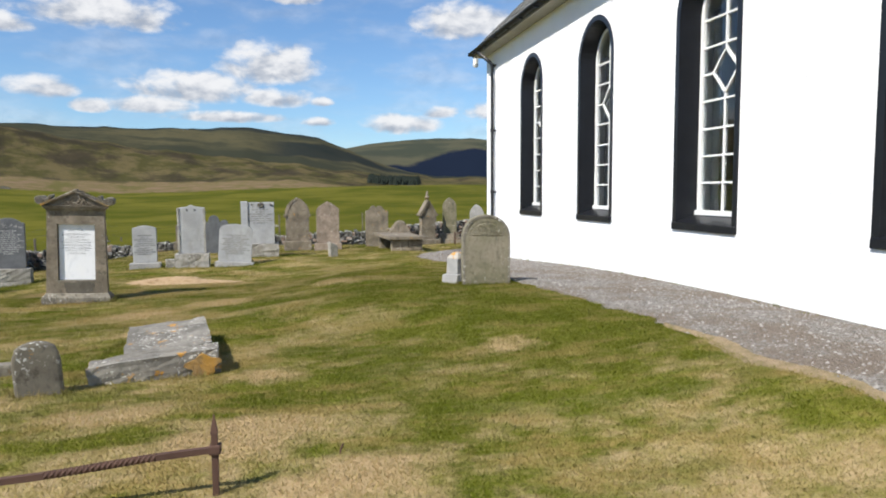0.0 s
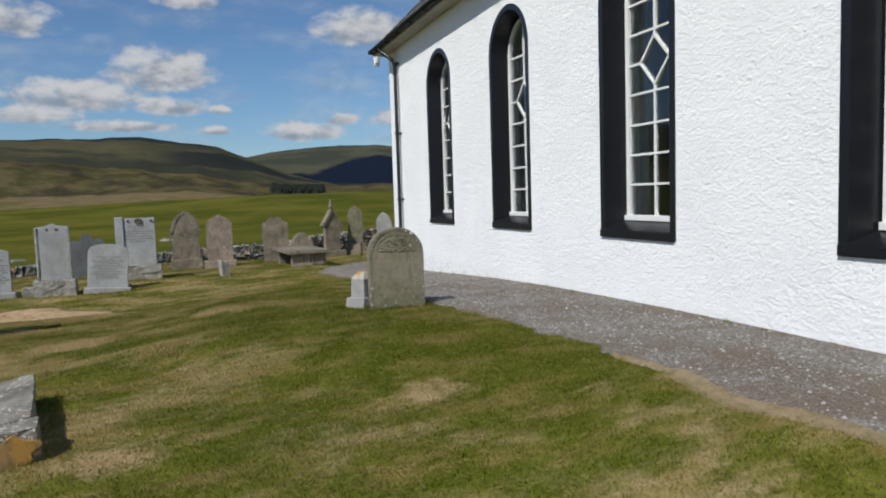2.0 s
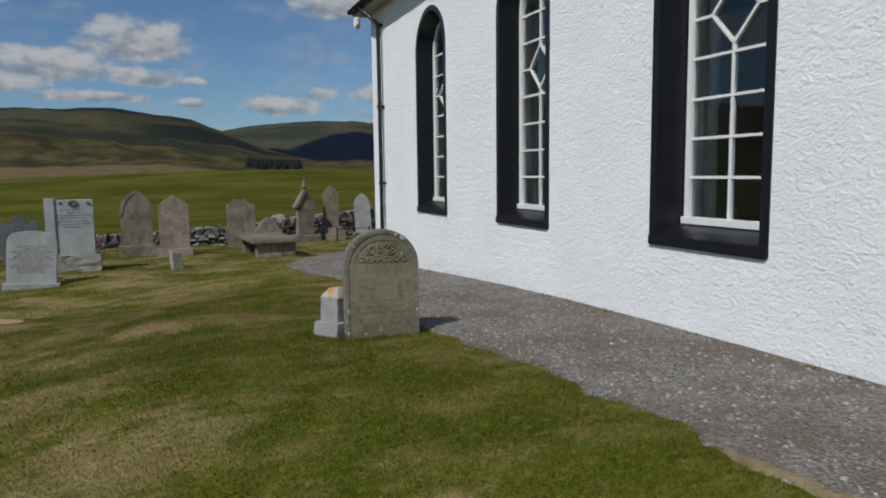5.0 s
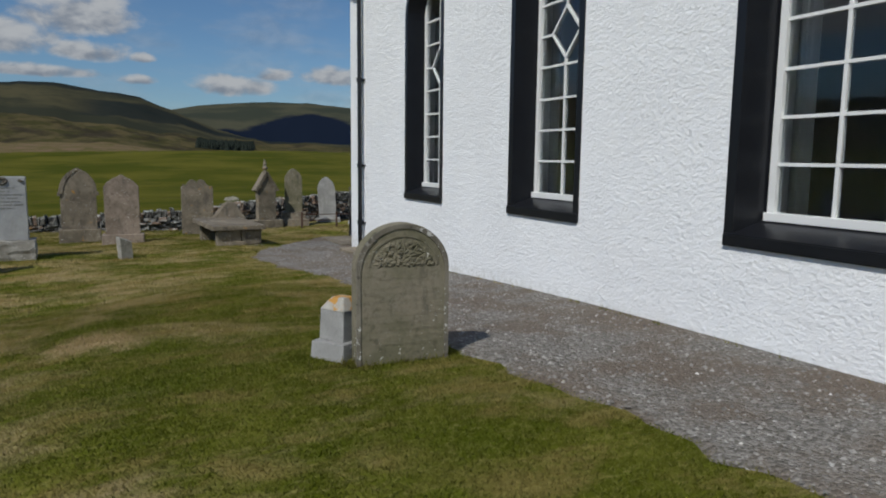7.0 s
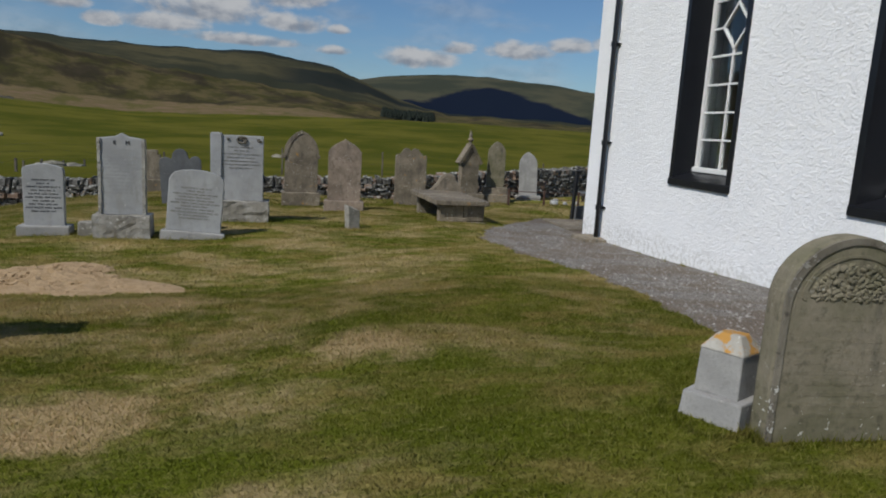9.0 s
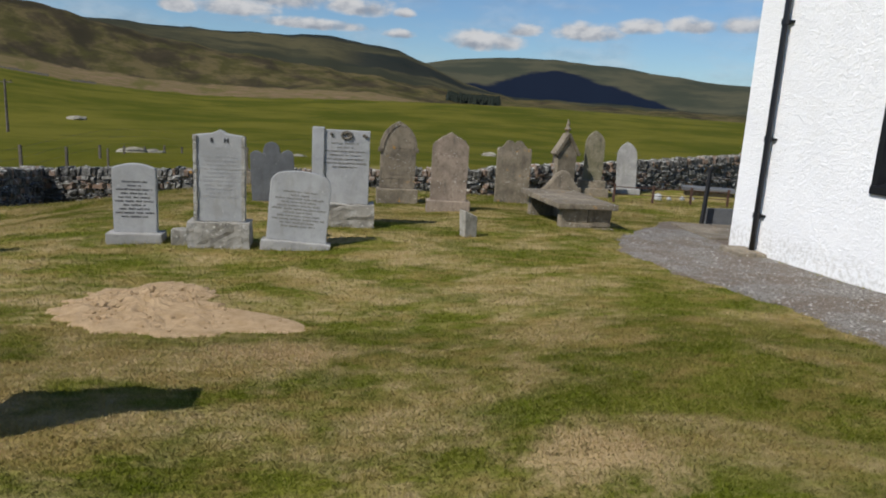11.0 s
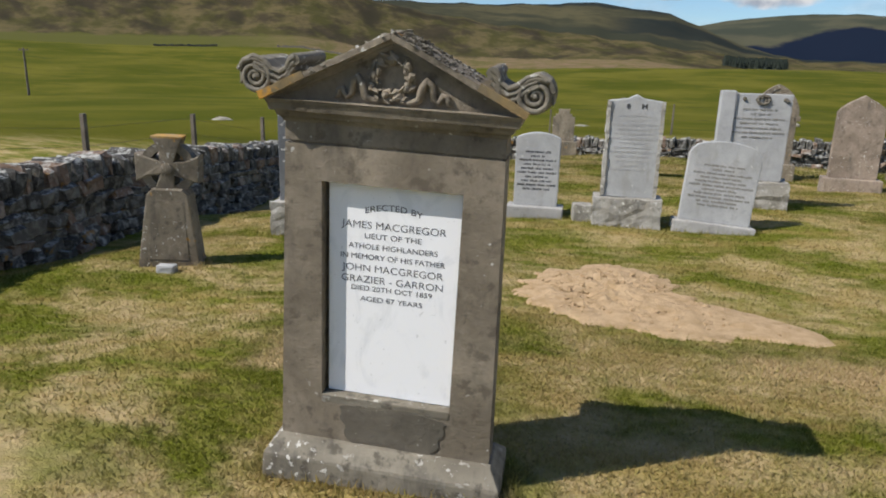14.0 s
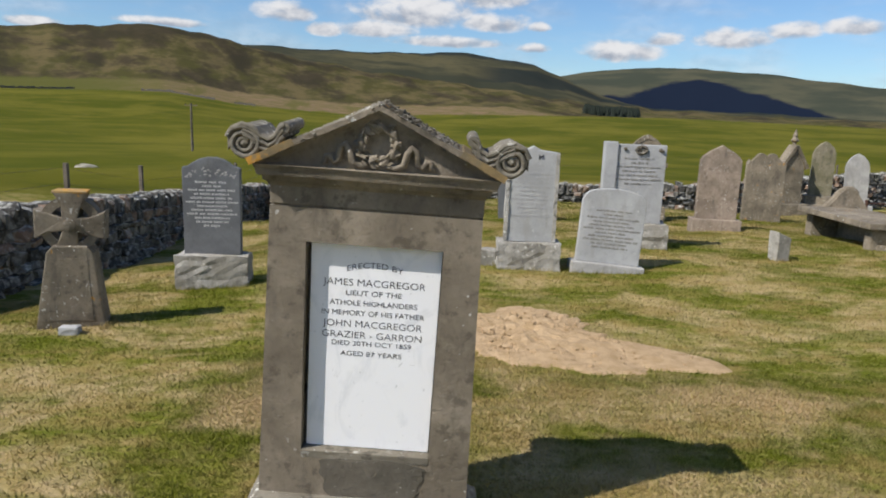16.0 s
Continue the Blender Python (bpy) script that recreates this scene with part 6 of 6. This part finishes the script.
def in_sand(x, y):
    dx, dy = x - centre[0], y - centre[1]
    return np.hypot(dx, dy) < np.interp(np.arctan2(dy, dx), SAND_A, SAND_R) - 0.05 + 0.06 * np.sin(23 * np.arctan2(dy, dx) + 9 * dx) + 0.05 * np.sin(57 * np.arctan2(dy, dx) + 5 * dy)


def blades(name, count, x0, x1, y0, y1, tall, wide, label):
    x, y = rg.uniform(x0, x1, count), rg.uniform(y0, y1, count)
    keep = ~(in_gravel(x, y) | in_sand(x, y)) & (x < 5.1) | ((y > 21.6) & (x < 16))
    x, y = x[keep], y[keep]
    n = len(x)
    z = terrain(x, y)
    a = rg.uniform(0, 2 * np.pi, n)
    h = tall * rg.uniform(0.4, 1.25, n)
    lean = rg.normal(0, 0.9, (n, 2)) * h[:, None]
    w = wide * rg.uniform(0.6, 1.3, n)
    ca, sa = np.cos(a) * w, np.sin(a) * w
    v = np.empty((n, 3, 3))
    v[:, 0] = np.column_stack((x - ca, y - sa, z - 0.005))
    v[:, 1] = np.column_stack((x + ca, y + sa, z - 0.005))
    v[:, 2] = np.column_stack((x + lean[:, 0], y + lean[:, 1], z + h))
    me = bpy.data.meshes.new(name)
    me.vertices.add(3 * n)
    me.vertices.foreach_set("co", v.ravel())
    me.loops.add(3 * n)
    me.loops.foreach_set("vertex_index", np.arange(3 * n))
    me.polygons.add(n)
    me.polygons.foreach_set("loop_start", np.arange(0, 3 * n, 3))
    me.materials.append(BLADES)
    me.update(calc_edges=True)
    return tagged(new(name, me), label, "grass", kind="stuff")


blades("grass", 640000, -4.5, 4.2, 1.0, 13.5, 0.021, 0.0042, "short mown grass, green and straw-coloured")
blades("grass", 420000, -8.0, 6.0, 11.0, 24.0, 0.022, 0.006, "short mown grass among the gravestones")
blades("grass", 90000, -10.0, 12.0, 22.0, 30.0, 0.05, 0.008, "rougher grass along the boundary wall")

# longer grass that the mower leaves round the stones
fx, fy_ = [], []
for cx_, cy_, wide_, deep_, many in ((-3.23, 11.24, 0.96, 0.32, 900), (-6.43, 14.25, 0.6, 0.28, 400), (-5.87, 15.95, 0.78, 0.34, 450), (-3.42, 17.05, 0.68, 0.3, 350), (-2.36, 16.95, 0.76, 0.4, 350), (-1.42, 16.95, 0.88, 0.3, 400), (-0.87, 18.35, 0.9, 0.4, 300),
                                     (0.96, 17.9, 0.24, 0.2, 150), (2.58, 9.14, 0.68, 0.14, 500), (2.165, 9.38, 0.36, 0.38, 300), (-1.95, 5.72, 0.34, 0.12, 300), (-1.27, 6.72, 1.0, 1.4, 1500), (2.95, 19.3, 0.95, 2.2, 700)):
    side_ = rg.integers(0, 4, many)
    along_, off_ = rg.uniform(-0.5, 0.5, many), np.abs(rg.normal(0, 0.035, many))
    ex = np.where(side_ < 2, along_ * wide_, np.where(side_ == 2, -1, 1) * (wide_ / 2 + off_))
    ey = np.where(side_ >= 2, along_ * deep_, np.where(side_ == 0, -1, 1) * (deep_ / 2 + off_))
    fx.append(cx_ + ex)
    fy_.append(cy_ + ey)
fx, fy_ = np.concatenate(fx), np.concatenate(fy_)
fz = terrain(fx, fy_)
fh, ft = rg.uniform(0.02, 0.065, len(fx)), rg.uniform(0, 6.28, len(fx))
fv = np.empty((len(fx), 3, 3))
fv[:, 0] = np.column_stack((fx - 0.004 * np.cos(ft), fy_ - 0.004 * np.sin(ft), fz - 0.005))
fv[:, 1] = np.column_stack((fx + 0.004 * np.cos(ft), fy_ + 0.004 * np.sin(ft), fz - 0.005))
fv[:, 2] = np.column_stack((fx + rg.normal(0, 0.4, len(fx)) * fh, fy_ + rg.normal(0, 0.4, len(fx)) * fh, fz + fh))
me = bpy.data.meshes.new("grass_fringe")
me.from_pydata(fv.reshape(-1, 3).tolist(), [], [(3 * k, 3 * k + 1, 3 * k + 2) for k in range(len(fx))])
me.materials.append(BLADES)
tagged(new("grass_fringe", me), "longer unmown grass round the feet of the stones", "grass", kind="stuff")

# weeds at the foot of the church wall
wx, wy, wz = [], [], []
for k in range(26):
    y = 3.5 + 14.0 * ((k * 0.618) % 1.0)
    m = rg.integers(8, 26)
    wx.append(5.15 - np.abs(rg.normal(0, 0.03, m)))
    wy.append(y + rg.normal(0, 0.06, m))
wx, wy = np.concatenate(wx), np.concatenate(wy)
vs, fs = [], []
for x, y in zip(wx, wy):
    z, h, t = gz(x, y) + 0.015, rg.uniform(0.015, 0.06), rg.uniform(0, 6.28)
    b = len(vs)
    vs += [(x - 0.005 * math.cos(t), y - 0.005 * math.sin(t), z), (x + 0.005 * math.cos(t), y + 0.005 * math.sin(t), z), (x - rg.uniform(0, 0.03), y + rg.uniform(-0.03, 0.03), z + h)]
    fs.append((b, b + 1, b + 2))
me = bpy.data.meshes.new("weeds")
me.from_pydata(vs, [], fs)
me.materials.append(BLADES)
tagged(new("weeds", me), "thin weeds along the foot of the church wall", "grass", kind="stuff")

n = 15000
px_ = rg.uniform(3.2, 5.15, n)
py_ = rg.uniform(1.0, 19.0, n)
ok = px_ > path_edge(py_) + 0.02
px_, py_ = px_[ok], py_[ok]
pz_ = terrain(px_, py_) + 0.022
vs, fs = [], []
for x, y, z in zip(px_, py_, pz_):
    s = 0.006 + 0.017 * random.random() ** 4
    b = len(vs)
    t = random.uniform(0, 6.28)
    vs += [(x + s * math.cos(t + q) * random.uniform(0.8, 1.3), y + s * math.sin(t + q) * random.uniform(0.8, 1.3), z - 0.002) for q in (0, 1.57, 3.14, 4.71)] + [(x, y, z + s * random.uniform(0.5, 0.9))]
    fs += [(b, b + 1, b + 4), (b + 1, b + 2, b + 4), (b + 2, b + 3, b + 4), (b + 3, b, b + 4)]


def pebble_mat():
    g = Graph("pebbles")
    i = g.island()
    col = g.mix(i, (0.11, 0.10, 0.088), (0.34, 0.32, 0.29))
    col = g.mix(g.step(i, 0.986, 0.992), col, (0.58, 0.56, 0.52))
    return g.done(col, 0.85, g.bump(g.noise(g.pos(), 120.0, 3), 0.3, 0.004))


me = bpy.data.meshes.new("pebbles")
me.from_pydata(vs, [], fs)
me.materials.append(pebble_mat())
tagged(new("pebbles", me), "loose grey and white pebbles strewn over the path", "gravel", kind="stuff")

# ---- walls last: their stones are many ----
drystone("wall_north", [(-10.3, 29.7), (-4, 29.6), (3, 29.7), (9, 32.4), (17, 35.8)], [-0.80, -0.50, -0.20, 0.12, 0.55], "dry-stone boundary wall with upright cope stones", (3.0, 11.0), 61)
drystone("wall_west", [(-6.2, 3.0), (-7.6, 10.5), (-8.6, 15.5), (-10.25, 29.4)], [0.55, 0.36, 0.30, -0.78], "dark dry-stone boundary wall in shade with lichened cope", (10.0, 16.0), 62)
